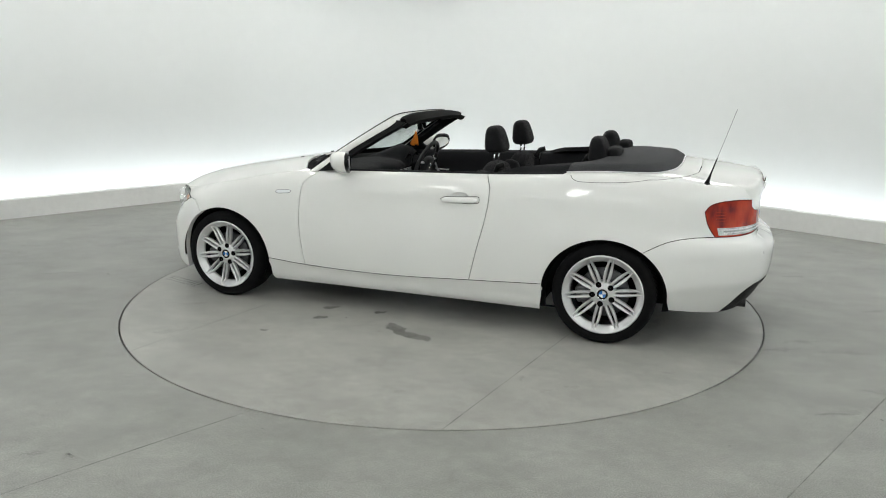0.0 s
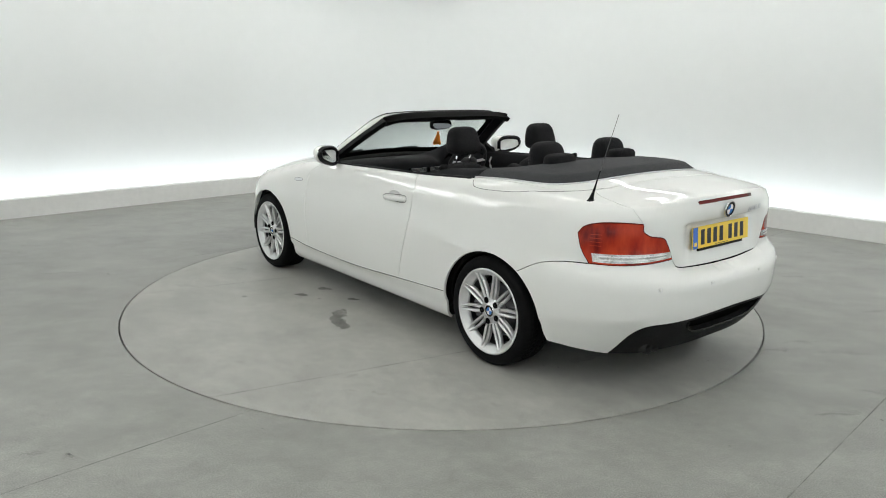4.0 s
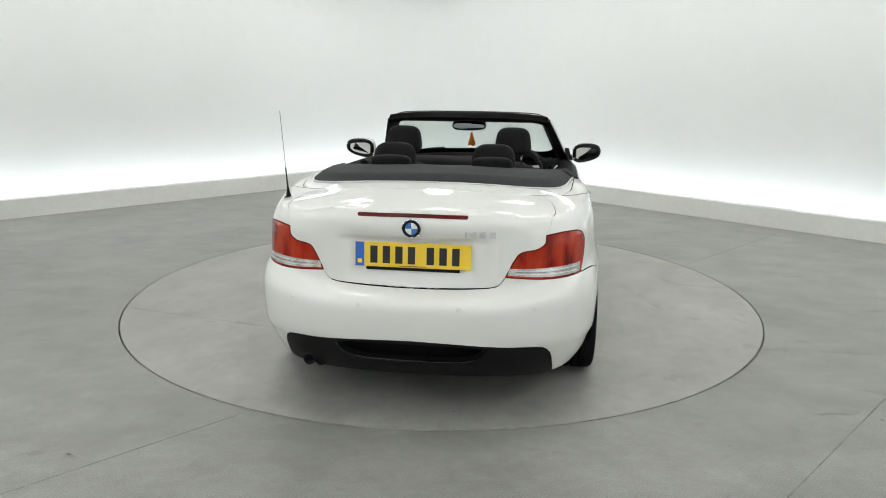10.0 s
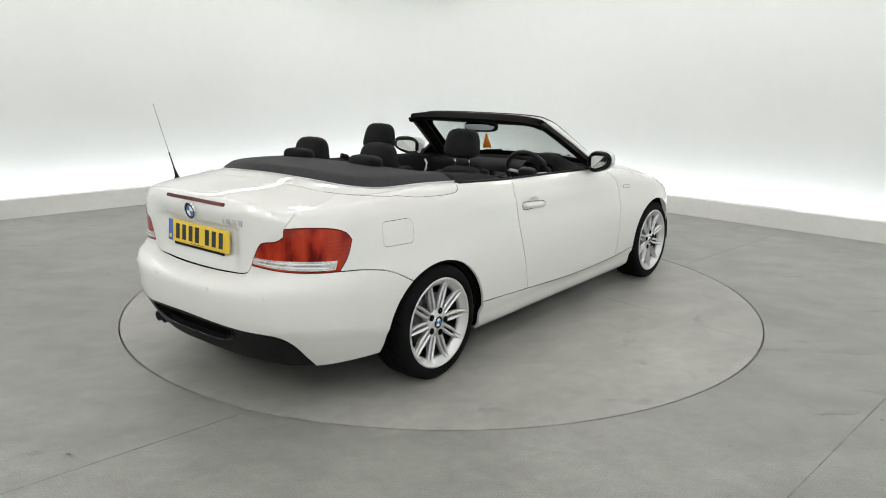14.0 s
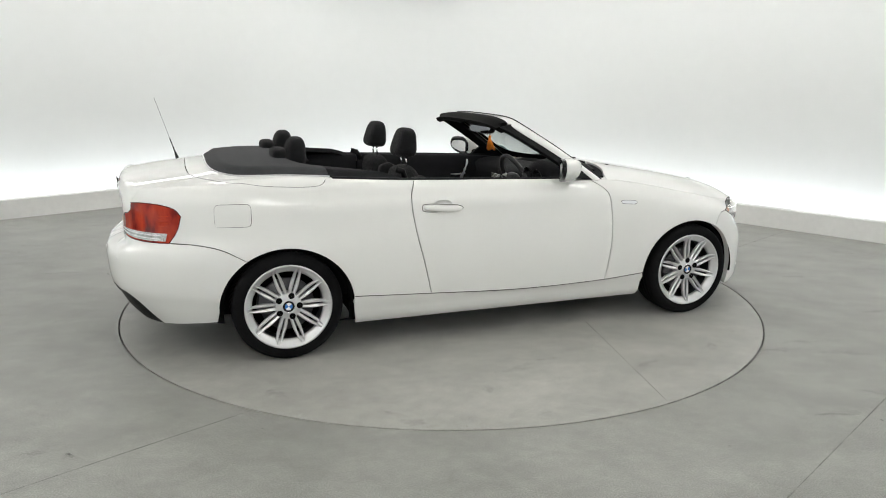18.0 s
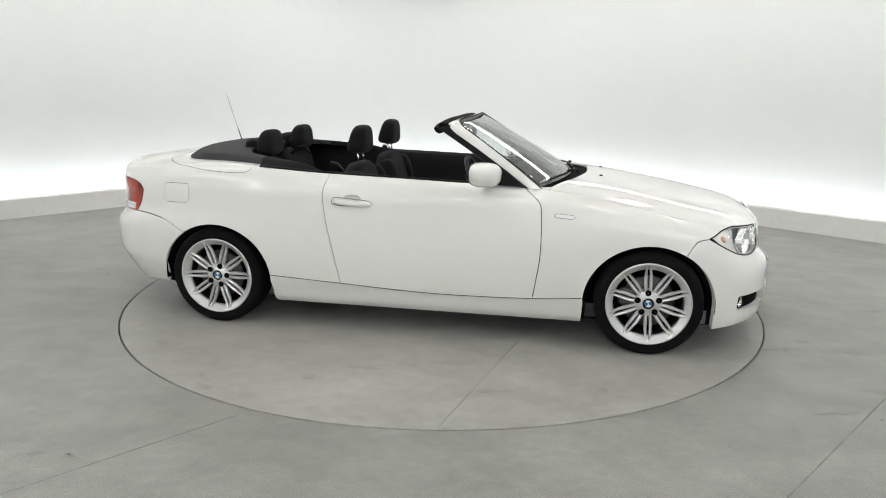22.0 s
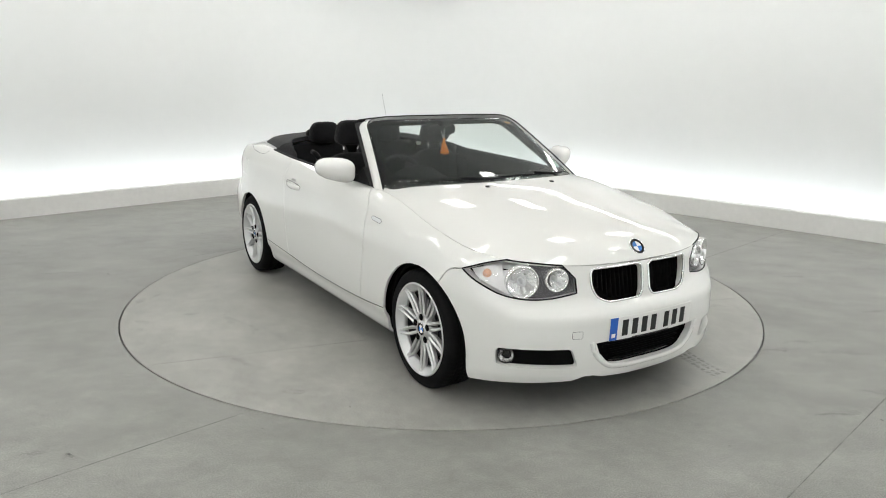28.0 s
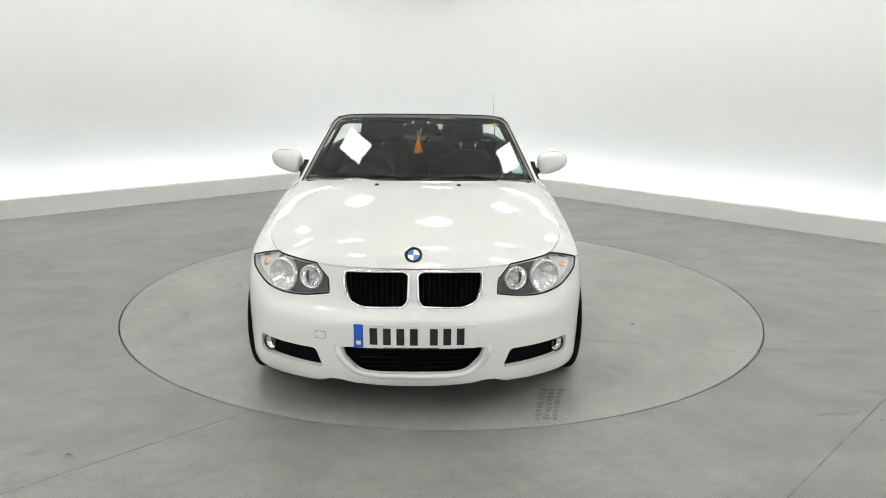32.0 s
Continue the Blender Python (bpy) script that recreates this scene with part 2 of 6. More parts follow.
def plan_path(radius=1.25, steps=40):
    """The kerb's line: along the one wall, round the corner, along the other, and back unseen behind the camera."""
    p = [CORNER + WAY_R * SIDE]
    a, b = CORNER + WAY_R * radius, CORNER + WAY_L * radius
    for i in range(steps + 1):
        t = i / steps
        p.append(a * (1 - t) ** 2 + CORNER * 2 * t * (1 - t) + b * t * t)
    p.append(CORNER + WAY_L * SIDE)
    p.append(CORNER + (WAY_L + WAY_R) * SIDE)
    return p


PATH = plan_path()
CEIL_Z = 3.0
# left of the way lies inside, so walls stand to the right (negative across)
v, f = sweep(PATH, [(-0.75, 0.0), (-0.75, CEIL_Z), (-0.87, CEIL_Z), (-0.87, 0.0)], True)
wall = sharp(put("wall_round", mesh_of("wall_round", v, f), WALL), 40)
tagged(wall, "plain white painted studio wall with rounded corner", "wall", kind="structure")
v, f = sweep(PATH, [(0.0, 0.0), (0.0, 0.205), (-0.01, 0.215), (-0.06, 0.215), (-0.07, 0.205), (-0.07, 0.0)], True)
kerb = sharp(put("kerb_trim", mesh_of("kerb_trim", v, f), KERB), 40)
tagged(kerb, "low white painted kerb hiding the cove lights", "kerb", kind="structure")
# The unseen run behind the camera is added to light the near side.
v, f = sweep(PATH, [(-0.46, 0.05), (-0.46, 0.09), (-0.52, 0.09), (-0.52, 0.05)], True)
strip = put("cove_light_strip", mesh_of("cove_light_strip", v, f), STRIP)
tagged(strip, "glowing cool white light strip behind the kerb, with an added unseen stretch", "light strip", kind="structure")
bm = bmesh.new()
bm.faces.new([bm.verts.new((*(CORNER + (WAY_L * a + WAY_R * b)), CEIL_Z)) for a, b in ((-1, -1), (SIDE + 1, -1), (SIDE + 1, SIDE + 1), (-1, SIDE + 1))])
r = bmesh.ops.extrude_face_region(bm, geom=list(bm.faces))
bmesh.ops.translate(bm, vec=(0, 0, 0.15), verts=[q for q in r["geom"] if isinstance(q, bmesh.types.BMVert)])
tagged(put("ceiling", bm_mesh("ceiling", bm), CEIL), "plain white painted ceiling", "ceiling", kind="structure")

v, f = sweep(PATH, [(0.34, CEIL_Z - 0.03), (0.34, CEIL_Z + 0.001), (0.19, CEIL_Z + 0.001), (0.19, CEIL_Z - 0.03)], True)
tagged(put("ceiling_light_strip", mesh_of("ceiling_light_strip", v, f), UPPER), "glowing white light strip round the ceiling's edge", "light strip", kind="structure")

# ---- floor with a round hole for the turntable ----
RIM = 2.205
SEG = 160


def ring_floor():
    verts, faces = [], []
    out = [CORNER + (WAY_L * a + WAY_R * b) for a, b in ((-1, -1), (SIDE + 1, -1), (SIDE + 1, SIDE + 1), (-1, SIDE + 1))]
    for i in range(SEG):
        a = 2 * math.pi * i / SEG
        c, s = math.cos(a), math.sin(a)
        ray = Vector((c, s))
        best = 1e9
        for k in range(4):
            p, q = out[k], out[(k + 1) % 4]
            e = q - p
            det = c * -e.y + s * e.x
            if abs(det) > 1e-9:
                t = (p.x * -e.y + p.y * e.x) / det
                w = (c * p.y - s * p.x) / det
                if t > 0 and -1e-6 <= w <= 1 + 1e-6:
                    best = min(best, t)
        verts += [(c * (RIM + 0.009), s * (RIM + 0.009), -0.05), (c * (RIM + 0.009), s * (RIM + 0.009), -0.002), (c * (RIM + 0.012), s * (RIM + 0.012), 0.0), (c * best, s * best, 0.0)]
    for i in range(SEG):
        j = (i + 1) % SEG
        for k in range(3):
            faces.append((i * 4 + k, j * 4 + k, j * 4 + k + 1, i * 4 + k + 1))
    return verts, faces


v, f = ring_floor()
floor = put("floor", mesh_of("floor", v, f), FLOOR)
tagged(floor, "grey polished concrete floor with faint scuffs", "floor", kind="structure")
bm = bmesh.new()
bmesh.ops.create_circle(bm, cap_ends=True, radius=RIM + 0.05, segments=64, matrix=Matrix.Translation((0, 0, -0.06)))
tagged(put("turntable_pit", bm_mesh("turntable_pit", bm), GAP), "dark narrow gap round the turntable", "pit", kind="structure")


def turntable():
    bm = bmesh.new()
    ring = []
    for rr, z in ((RIM, -0.05), (RIM, -0.002), (RIM - 0.002, 0.0)):
        ring.append([bm.verts.new((rr * math.cos(2 * math.pi * i / SEG), rr * math.sin(2 * math.pi * i / SEG), z)) for i in range(SEG)])
    for a, b in zip(ring, ring[1:]):
        for i in range(SEG):
            bm.faces.new((a[i], a[(i + 1) % SEG], b[(i + 1) % SEG], b[i]))
    bm.faces.new(ring[-1])
    root = new("turntable")
    part("disc", bm, DISC, root)
    return tagged(root, "round grey concrete turntable set flush in the floor", "turntable")


TABLE = turntable()


# ---- ceiling panels ----
def ceiling_light():
    root = new("ceiling_light")
    bm = bmesh.new()
    box(bm, -0.18, -0.18, -0.012, 0.18, 0.18, -0.004)
    part("diffuser", bm, PANEL, root)
    bm = bmesh.new()
    for x0, y0, x1, y1 in ((-0.21, -0.21, 0.21, -0.18), (-0.21, 0.18, 0.21, 0.21), (-0.21, -0.18, -0.18, 0.18), (0.18, -0.18, 0.21, 0.18)):
        box(bm, x0, y0, -0.02, x1, y1, 0.0)
    part("frame", bm, ALU, root)
    return tagged(root, "square white lit ceiling light panel", "ceiling light", "ceiling panels")


def from_wall(q, way):
    """How far a plan place lies from one of the two kerbs."""
    return abs((Vector(q) - CORNER).cross(way))


lamp = ceiling_light()
spots = [(0.0 + 1.13 * i + 1.17 * j, 1.5 + 1.10 * i - 1.13 * j) for i in range(-4, 6) for j in range(-5, 5)]
spots = [q for q in spots if abs(q[0]) < 2.9 and q[1] < 4.2 and 1.5 < min(from_wall(q, WAY_L), from_wall(q, WAY_R)) and max(from_wall(q, WAY_L), from_wall(q, WAY_R)) < SIDE - 1.2]
for i, (x, y) in enumerate(spots):
    m = pose(x, y, CEIL_Z + .001, 0, 0, 44)
    if i == 0:
        lamp.matrix_basis = m
    else:
        copy_thing(lamp, m)


# ---- saw cuts, stains and marks ----
def cut(name, a, b, parent, material, width=0.006):
    a, b = Vector(a), Vector(b)
    d = (b - a).normalized() * width / 2
    n = Vector((-d.y, d.x))
    k = 24
    bm = bmesh.new()
    rows = []
    for i in range(k + 1):
        p = a.lerp(b, i / k)
        w = 0.75 + 0.5 * noise.noise((p.x * 3, p.y * 3, 5))
        rows.append((bm.verts.new((p.x + n.x * w, p.y + n.y * w, 0.0012)), bm.verts.new((p.x - n.x * w, p.y - n.y * w, 0.0012))))
    for r0, r1 in zip(rows, rows[1:]):
        bm.faces.new((r0[0], r0[1], r1[1], r1[0]))
    return part(name, bm, material, parent)


def stain_mat(name, colour, cover, scale, soft=0.12):
    """A patchy film: dark where its noise is high, bare floor elsewhere."""
    m = bpy.data.materials.new(name)
    m.use_nodes = True
    nt = m.node_tree
    b = nt.nodes["Principled BSDF"]
    b.inputs["Base Color"].default_value = (*colour, 1)
    b.inputs["Roughness"].default_value = 0.5
    tc = nt.nodes.new("ShaderNodeTexCoord")
    n = nt.nodes.new("ShaderNodeTexNoise")
    n.inputs["Scale"].default_value, n.inputs["Detail"].default_value = scale, 6
    r = nt.nodes.new("ShaderNodeMapRange")
    r.inputs["From Min"].default_value, r.inputs["From Max"].default_value = 0.5 - soft, 0.5 + soft
    r.inputs["To Min"].default_value, r.inputs["To Max"].default_value = 0.0, cover
    nt.links.new(tc.outputs["Object"], n.inputs["Vector"])
    nt.links.new(n.outputs["Fac"], r.inputs["Value"])
    nt.links.new(r.outputs[0], b.inputs["Alpha"])
    return m


CUT = stain_mat("worn_saw_cut", (0.10, 0.10, 0.095), 0.75, 9.0, 0.25)
OIL = stain_mat("damp_oil_stain", (0.10, 0.103, 0.096), 0.8, 5.0, 0.45)
SCUFF = stain_mat("faint_scuff", (0.15, 0.15, 0.14), 0.20, 14.0, 0.22)
TREAD = stain_mat("tyre_print", (0.05, 0.05, 0.05), 0.5, 40.0, 0.3)


def blot(name, pts, parent, material, jag=0.012, seed=0):
    """An irregular flat stain through a ring of points."""
    out = []
    k = len(pts)
    for i in range(k):
        a, b = Vector(pts[i]), Vector(pts[(i + 1) % k])
        for j in range(6):
            q = a.lerp(b, j / 6)
            out.append((q.x + jag * noise.noise((q.x * 30, q.y * 30, seed)), q.y + jag * noise.noise((q.x * 30, q.y * 30, seed + 9)), 0.0016))
    return put(name, mesh_of(name, out, [tuple(range(len(out)))]), material, parent)


def oval(c, rx, ry, turn=0.0, n=10):
    return [(c[0] + rx * math.cos(a) * math.cos(turn) - ry * math.sin(a) * math.sin(turn), c[1] + rx * math.cos(a) * math.sin(turn) + ry * math.sin(a) * math.cos(turn)) for a in (2 * math.pi * i / n for i in range(n))]


cut("saw_cut", (-.76, 2.07), (-1.06, .60), TABLE, CUT)
cut("saw_cut", (.42, -2.13), (.66, -.95), TABLE, CUT)
cut("saw_cut", (1.00, .70), (1.24, 1.80), TABLE, CUT)
blot("oil_stain", [(.05, .80), (.06, .90), (-.05, .985), (-.20, 1.04), (-.29, 1.03), (-.27, .955), (-.12, .93), (-.06, .86)], TABLE, OIL, .03, 1)
for c, rx, ry in (((.53, .88), .05, .028), ((.57, .67), .055, .03), ((.21, .64), .045, .025), ((.73, 1.23), .03, .012)):
    blot("oil_spot", oval(c, rx, ry, .5), TABLE, OIL, .02, rx * 99)
for c, rx, ry, a in (((-1.11, 1.48), .05, .014, .9), ((-1.22, 1.39), .05, .012, .5), ((-.94, 1.36), .045, .01, 2.2), ((-.41, 1.76), .03, .012, 1.0), ((-1.67, 1.01), .04, .012, .3), ((-.09, -1.52), .09, .02, .3), ((.10, -1.47), .07, .02, .1), ((-.36, -1.73), .06, .018, 1.2), ((-.23, -2.08), .05, .015, .2), ((-.89, -1.86), .08, .02, 2.4), ((-1.40, -1.46), .09, .03, 2.2), ((-.10, -1.55), .10, .02, 0), ((-.84, -1.97), .08, .03, 2.6), ((.61, -1.70), .09, .02, .2), ((1.14, -1.59), .06, .025, .9), ((-.33, -2.04), .07, .03, .1), ((1.25, 1.45), .12, .03, .8), ((1.5, .95), .10, .03, .5), ((-1.55, .2), .12, .03, 1.4)):
    blot("scuff", oval(c, rx, ry, a), TABLE, SCUFF, .03, rx * 77 + ry)
for i in range(3):
    for j in range(9):
        x, y = 1.76 + j * .040, .60 - i * .042 - j * .010
        blot("tyre_print", [(x, y), (x + .026, y - .006), (x + .022, y - .030), (x - .004, y - .024)], TABLE, TREAD, .008, i * 9 + j)
cut("floor_joint", (-1.70, -2.80), (-.905, -2.035), floor, CUT, .008)
cut("floor_joint", (1.20, -2.86), (3.9, -.16), floor, CUT, .008)
cut("floor_joint", (1.95, .72), (4.0, 2.70), floor, CUT, .007)
cut("floor_joint", (-2.35, .83), (-1.55, 1.58), floor, CUT, .007)
for c, rx, ry, a in (((2.00, -1.16), .13, .03, .1), ((2.2, -1.02), .12, .02, .0), ((2.38, -1.20), .14, .03, -.1), ((2.62, -1.33), .10, .02, -.2), ((-1.70, -2.46), .06, .012, .4), ((-1.54, -2.47), .05, .012, 2.4), ((2.3, -1.75), .16, .03, -.2), ((1.9, -2.0), .14, .02, .1), ((-2.6, -1.6), .12, .02, .3), ((-2.9, -.9), .14, .02, .1), ((3.0, -.4), .12, .02, .2), ((2.9, .5), .14, .02, 0), ((-3.0, .4), .15, .03, .2)):
    blot("scuff", oval(c, rx, ry, a), floor, SCUFF, .04, rx * 55 + ry)
rng = random.Random(7)
for i in range(46):
    a, d = rng.uniform(0, 6.283), rng.uniform(2.35, 4.2)
    blot("chip", oval((d * math.cos(a), d * math.sin(a)), rng.uniform(.006, .018), rng.uniform(.003, .007), rng.uniform(0, 3.1), 6), floor, CUT, .008, i)
for i in range(16):
    a, d = rng.uniform(0, 6.283), rng.uniform(.9, 2.1)
    blot("chip", oval((d * math.cos(a), d * math.sin(a)), rng.uniform(.006, .014), rng.uniform(.003, .006), rng.uniform(0, 3.1), 6), TABLE, CUT, .008, 60 + i)
# ---- the car's skin: two smooth charts, one wrapped round the flanks and ends, one over the top ----
from mathutils.geometry import delaunay_2d_cdt


def pchip(X, Y, q):
    """Monotone cubic through rows of knots: X, Y of shape (n, k), one query for each row."""
    h = np.diff(X, axis=1)
    d = np.diff(Y, axis=1) / h
    m = np.zeros_like(Y)
    w1, w2 = 2 * h[:, 1:] + h[:, :-1], h[:, 1:] + 2 * h[:, :-1]
    a, b = d[:, :-1], d[:, 1:]
    with np.errstate(divide="ignore", invalid="ignore"):
        hm = (w1 + w2) / (w1 / a + w2 / b)
    m[:, 1:-1] = np.where(a * b > 0, hm, 0.0)
    m[:, 0], m[:, -1] = d[:, 0], d[:, -1]
    i = np.clip((X <= q[:, None]).sum(1) - 1, 0, X.shape[1] - 2)
    r = np.arange(len(q))
    hh = h[r, i]
    t = np.clip((q - X[r, i]) / hh, 0, 1)
    t2, t3 = t * t, t * t * t
    return (2 * t3 - 3 * t2 + 1) * Y[r, i] + (t3 - 2 * t2 + t) * hh * m[r, i] + (-2 * t3 + 3 * t2) * Y[r, i + 1] + (t3 - t2) * hh * m[r, i + 1]


def pchip1(xs, ys, q):
    q = np.atleast_1d(np.asarray(q, float))
    n = len(q)
    return pchip(np.broadcast_to(np.asarray(xs, float), (n, len(xs))), np.broadcast_to(np.asarray(ys, float), (n, len(ys))), q)


def spline(pts, step=0.01, closed=False):
    """A smooth curve through a few points, evenly sampled."""
    p = np.asarray(pts, float)
    k = len(p)
    out = []
    for i in range(k if closed else k - 1):
        p1, p2 = p[i], p[(i + 1) % k]
        p0 = p[(i - 1) % k] if closed or i > 0 else 2 * p1 - p2
        p3 = p[(i + 2) % k] if closed or i < k - 2 else 2 * p2 - p1
        a = max(1e-6, np.linalg.norm(p1 - p0)) ** 0.5
        b = max(1e-6, np.linalg.norm(p2 - p1)) ** 0.5
        c = max(1e-6, np.linalg.norm(p3 - p2)) ** 0.5
        m1 = (p2 - p1) + b * ((p1 - p0) / a - (p2 - p0) / (a + b))
        m2 = (p2 - p1) + b * ((p3 - p2) / c - (p3 - p1) / (b + c))
        n = max(2, int(np.linalg.norm(p2 - p1) / step + 0.5))
        for j in range(n):
            t = j / n
            out.append((2 * t ** 3 - 3 * t * t + 1) * p1 + (t ** 3 - 2 * t * t + t) * m1 + (3 * t * t - 2 * t ** 3) * p2 + (t ** 3 - t * t) * m2)
    if not closed:
        out.append(p[-1])
    return np.array(out)


# plan outline at the fullest height, from the tail's middle round the left flank to the nose
OUTLINE = spline([(-2.285, 0), (-2.279, 0.22), (-2.247, 0.42), (-2.170, 0.605), (-2.03, 0.742), (-1.85, 0.815), (-1.60, 0.852), (-1.33, 0.870), (-0.9, 0.868),
                  (-0.4, 0.866), (0.1, 0.866), (0.6, 0.866), (1.0, 0.866), (1.33, 0.866), (1.53, 0.853), (1.70, 0.807), (1.85, 0.714), (1.97, 0.560), (2.043, 0.38), (2.074, 0.2), (2.080, 0)], 0.01)
ARC = np.concatenate([[0], np.cumsum(np.linalg.norm(np.diff(OUTLINE, axis=0), axis=1))])
UMAX = ARC[-1]
_g = np.gradient(OUTLINE, ARC, axis=0)
_g[0], _g[-1] = (0, 1), (0, -1)
_k = np.ones(9) / 9
_gs = np.stack([np.convolve(np.pad(_g[:, i], 4, mode="edge"), _k, "valid") for i in (0, 1)], 1)
_gs[0], _gs[-1] = (0, 1), (0, -1)
INWARD = np.stack([_gs[:, 1], -_gs[:, 0]], 1)
INWARD /= np.linalg.norm(INWARD, axis=1)[:, None]


def arc_at(x):
    """Arc length where the outline passes x."""
    return float(np.interp(x, OUTLINE[:, 0], ARC))


# sections: where along the outline (by x), then rows of height and inset
SECTIONS = [
    (-2.285, [(.20, .15), (.27, .09), (.385, .030), (.415, .012), (.56, .0), (.612, .022), (.646, .112), (.855, .133), (.867, .110), (.925, .092), (.985, .112)]),
    (-2.2735, [(.20, .15), (.27, .09), (.385, .030), (.415, .012), (.56, .0), (.612, .022), (.648, .111), (.855, .130), (.867, .109), (.925, .092), (.984, .113)]),
    (-2.2600, [(.20, .15), (.27, .09), (.385, .030), (.415, .012), (.56, .0), (.612, .022), (.650, .096), (.855, .098), (.867, .095), (.925, .090), (.983, .112)]),
    (-2.165, [(.20, .14), (.27, .088), (.392, .020), (.412, .009), (.57, .0), (.630, .016), (.672, .062), (.80, .068), (.85, .067), (.90, .070), (.956, .092)]),
    (-1.85, [(.20, .10), (.25, .066), (.368, .016), (.388, .006), (.57, .0), (.645, .014), (.70, .042), (.81, .050), (.86, .055), (.91, .066), (.972, .105)]),
    (-1.33, [(.15, .085), (.20, .045), (.27, .030), (.32, .008), (.45, .0), (.60, .002), (.72, .024), (.86, .040), (.90, .055), (.95, .070), (1.0, .108)]),
    (-0.6, [(.15, .085), (.19, .045), (.255, .032), (.305, .008), (.45, .002), (.62, .010), (.75, .024), (.86, .035), (.895, .053), (.935, .068), (.967, .092)]),
    (0.1, [(.15, .085), (.19, .045), (.255, .032), (.30, .008), (.45, .002), (.62, .010), (.745, .024), (.845, .035), (.878, .051), (.915, .066), (.946, .090)]),
    (0.75, [(.15, .085), (.19, .045), (.255, .032), (.30, .008), (.45, .0), (.62, .006), (.75, .024), (.83, .046), (.86, .060), (.888, .082), (.918, .137)]),
    (1.33, [(.15, .085), (.20, .045), (.26, .030), (.30, .008), (.45, .0), (.59, .0), (.67, .010), (.735, .032), (.76, .046), (.785, .066), (.818, .112)]),
    (1.70, [(.165, .022), (.20, .010), (.27, .004), (.33, .0), (.45, .0), (.56, .004), (.62, .014), (.68, .034), (.70, .050), (.72, .072), (.752, .122)]),
    (1.80, [(.170, .024), (.20, .010), (.27, .004), (.335, .0), (.45, .0), (.545, .010), (.595, .030), (.655, .050), (.68, .064), (.70, .078), (.744, .110)]),
    (1.90, [(.176, .026), (.21, .010), (.27, .004), (.34, .0), (.475, .002), (.512, .016), (.560, .042), (.64, .056), (.665, .062), (.69, .070), (.737, .090)]),
    (2.043, [(.174, .028), (.205, .010), (.26, .004), (.34, .0), (.485, .003), (.508, .017), (.548, .056), (.63, .076), (.655, .079), (.68, .082), (.718, .088)]),
    (2.080, [(.174, .028), (.205, .010), (.26, .004), (.34, .0), (.485, .004), (.508, .015), (.548, .044), (.63, .058), (.655, .061), (.68, .066), (.712, .076)]),
]
_su = np.array([arc_at(s[0]) for s in SECTIONS])
_sz = np.array([[r[0] for r in s[1]] for s in SECTIONS])
_sd = np.array([[r[1] for r in s[1]] for s in SECTIONS])


def levels(u):
    u = np.atleast_1d(np.asarray(u, float))
    z = np.stack([pchip1(_su, _sz[:, k], u) for k in range(_sz.shape[1])], 1)
    d = np.stack([pchip1(_su, _sd[:, k], u) for k in range(_sd.shape[1])], 1)
    return z, d


def flank(q, extra=0.0):
    """Chart of the flanks and ends: rows of arc and height to points on the left half."""
    q = np.asarray(q, float).reshape(-1, 2)
    u, z = np.clip(q[:, 0], 0, UMAX), q[:, 1]
    zs, ds = levels(u)
    zc = np.clip(z, zs[:, 0], zs[:, -1])
    d = pchip(zs, ds, zc) + extra
    x, y = np.interp(u, ARC, OUTLINE[:, 0]), np.interp(u, ARC, OUTLINE[:, 1])
    nx, ny = np.interp(u, ARC, INWARD[:, 0]), np.interp(u, ARC, INWARD[:, 1])
    return np.stack([x + nx * d, np.maximum(y + ny * d, 0), zc], 1)


_ru = np.linspace(0, UMAX, 700)
RIMLINE = flank(np.stack([_ru, levels(_ru)[0][:, -1]], 1))
_rx = np.maximum.accumulate(RIMLINE[:, 0] + np.arange(700) * 1e-9)
CENTRE = ([-2.18, -2.1, -2.0, -1.8, -1.66, -1.3, -0.5, 0.5, 0.80, 1.03, 1.37, 1.60, 1.80, 1.90, 1.955, 1.992, 2.006],
          [.985, .997, 1.010, 1.030, 1.045, 1.06, 1.06, 1.0, .975, .955, .905, .865, .822, .793, .764, .732, .711])


def top(q, extra=0.0):
    """Chart of the top: plan rows of x and y to points."""
    q = np.asarray(q, float).reshape(-1, 2)
    x, y = q[:, 0], q[:, 1]
    yr, zr = np.interp(x, _rx, RIMLINE[:, 1]), np.interp(x, _rx, RIMLINE[:, 2])
    zc = pchip1(CENTRE[0], CENTRE[1], x)
    t = np.clip(np.abs(y) / np.maximum(yr, 0.004), 0, 1)
    e = np.where(x > 0, 2.7, 2.6)
    return np.stack([x, y, zr + (zc - zr) * (1 - t ** e) - extra], 1)


def at(x, y, z):
    """Chart place (arc, height) on the flank chart nearest to a point."""
    us = np.linspace(0, UMAX, 1400)
    p = flank(np.stack([us, np.full(1400, z)], 1))
    return (float(us[np.argmin((p[:, 0] - x) ** 2 + (p[:, 1] - y) ** 2)]), z)


def rim_chart(u0, u1, step=0.0105):
    n = max(2, int(abs(u1 - u0) / step + 0.5))
    u = np.linspace(u0, u1, n + 1)
    return np.stack([u, levels(u)[0][:, -1]], 1)


def rim_plan(u0, u1, step=0.0105):
    return flank(rim_chart(u0, u1, step))[:, :2]


def rim_u(x):
    """Arc at which the rim passes x."""
    return float(np.interp(x, _rx, _ru))


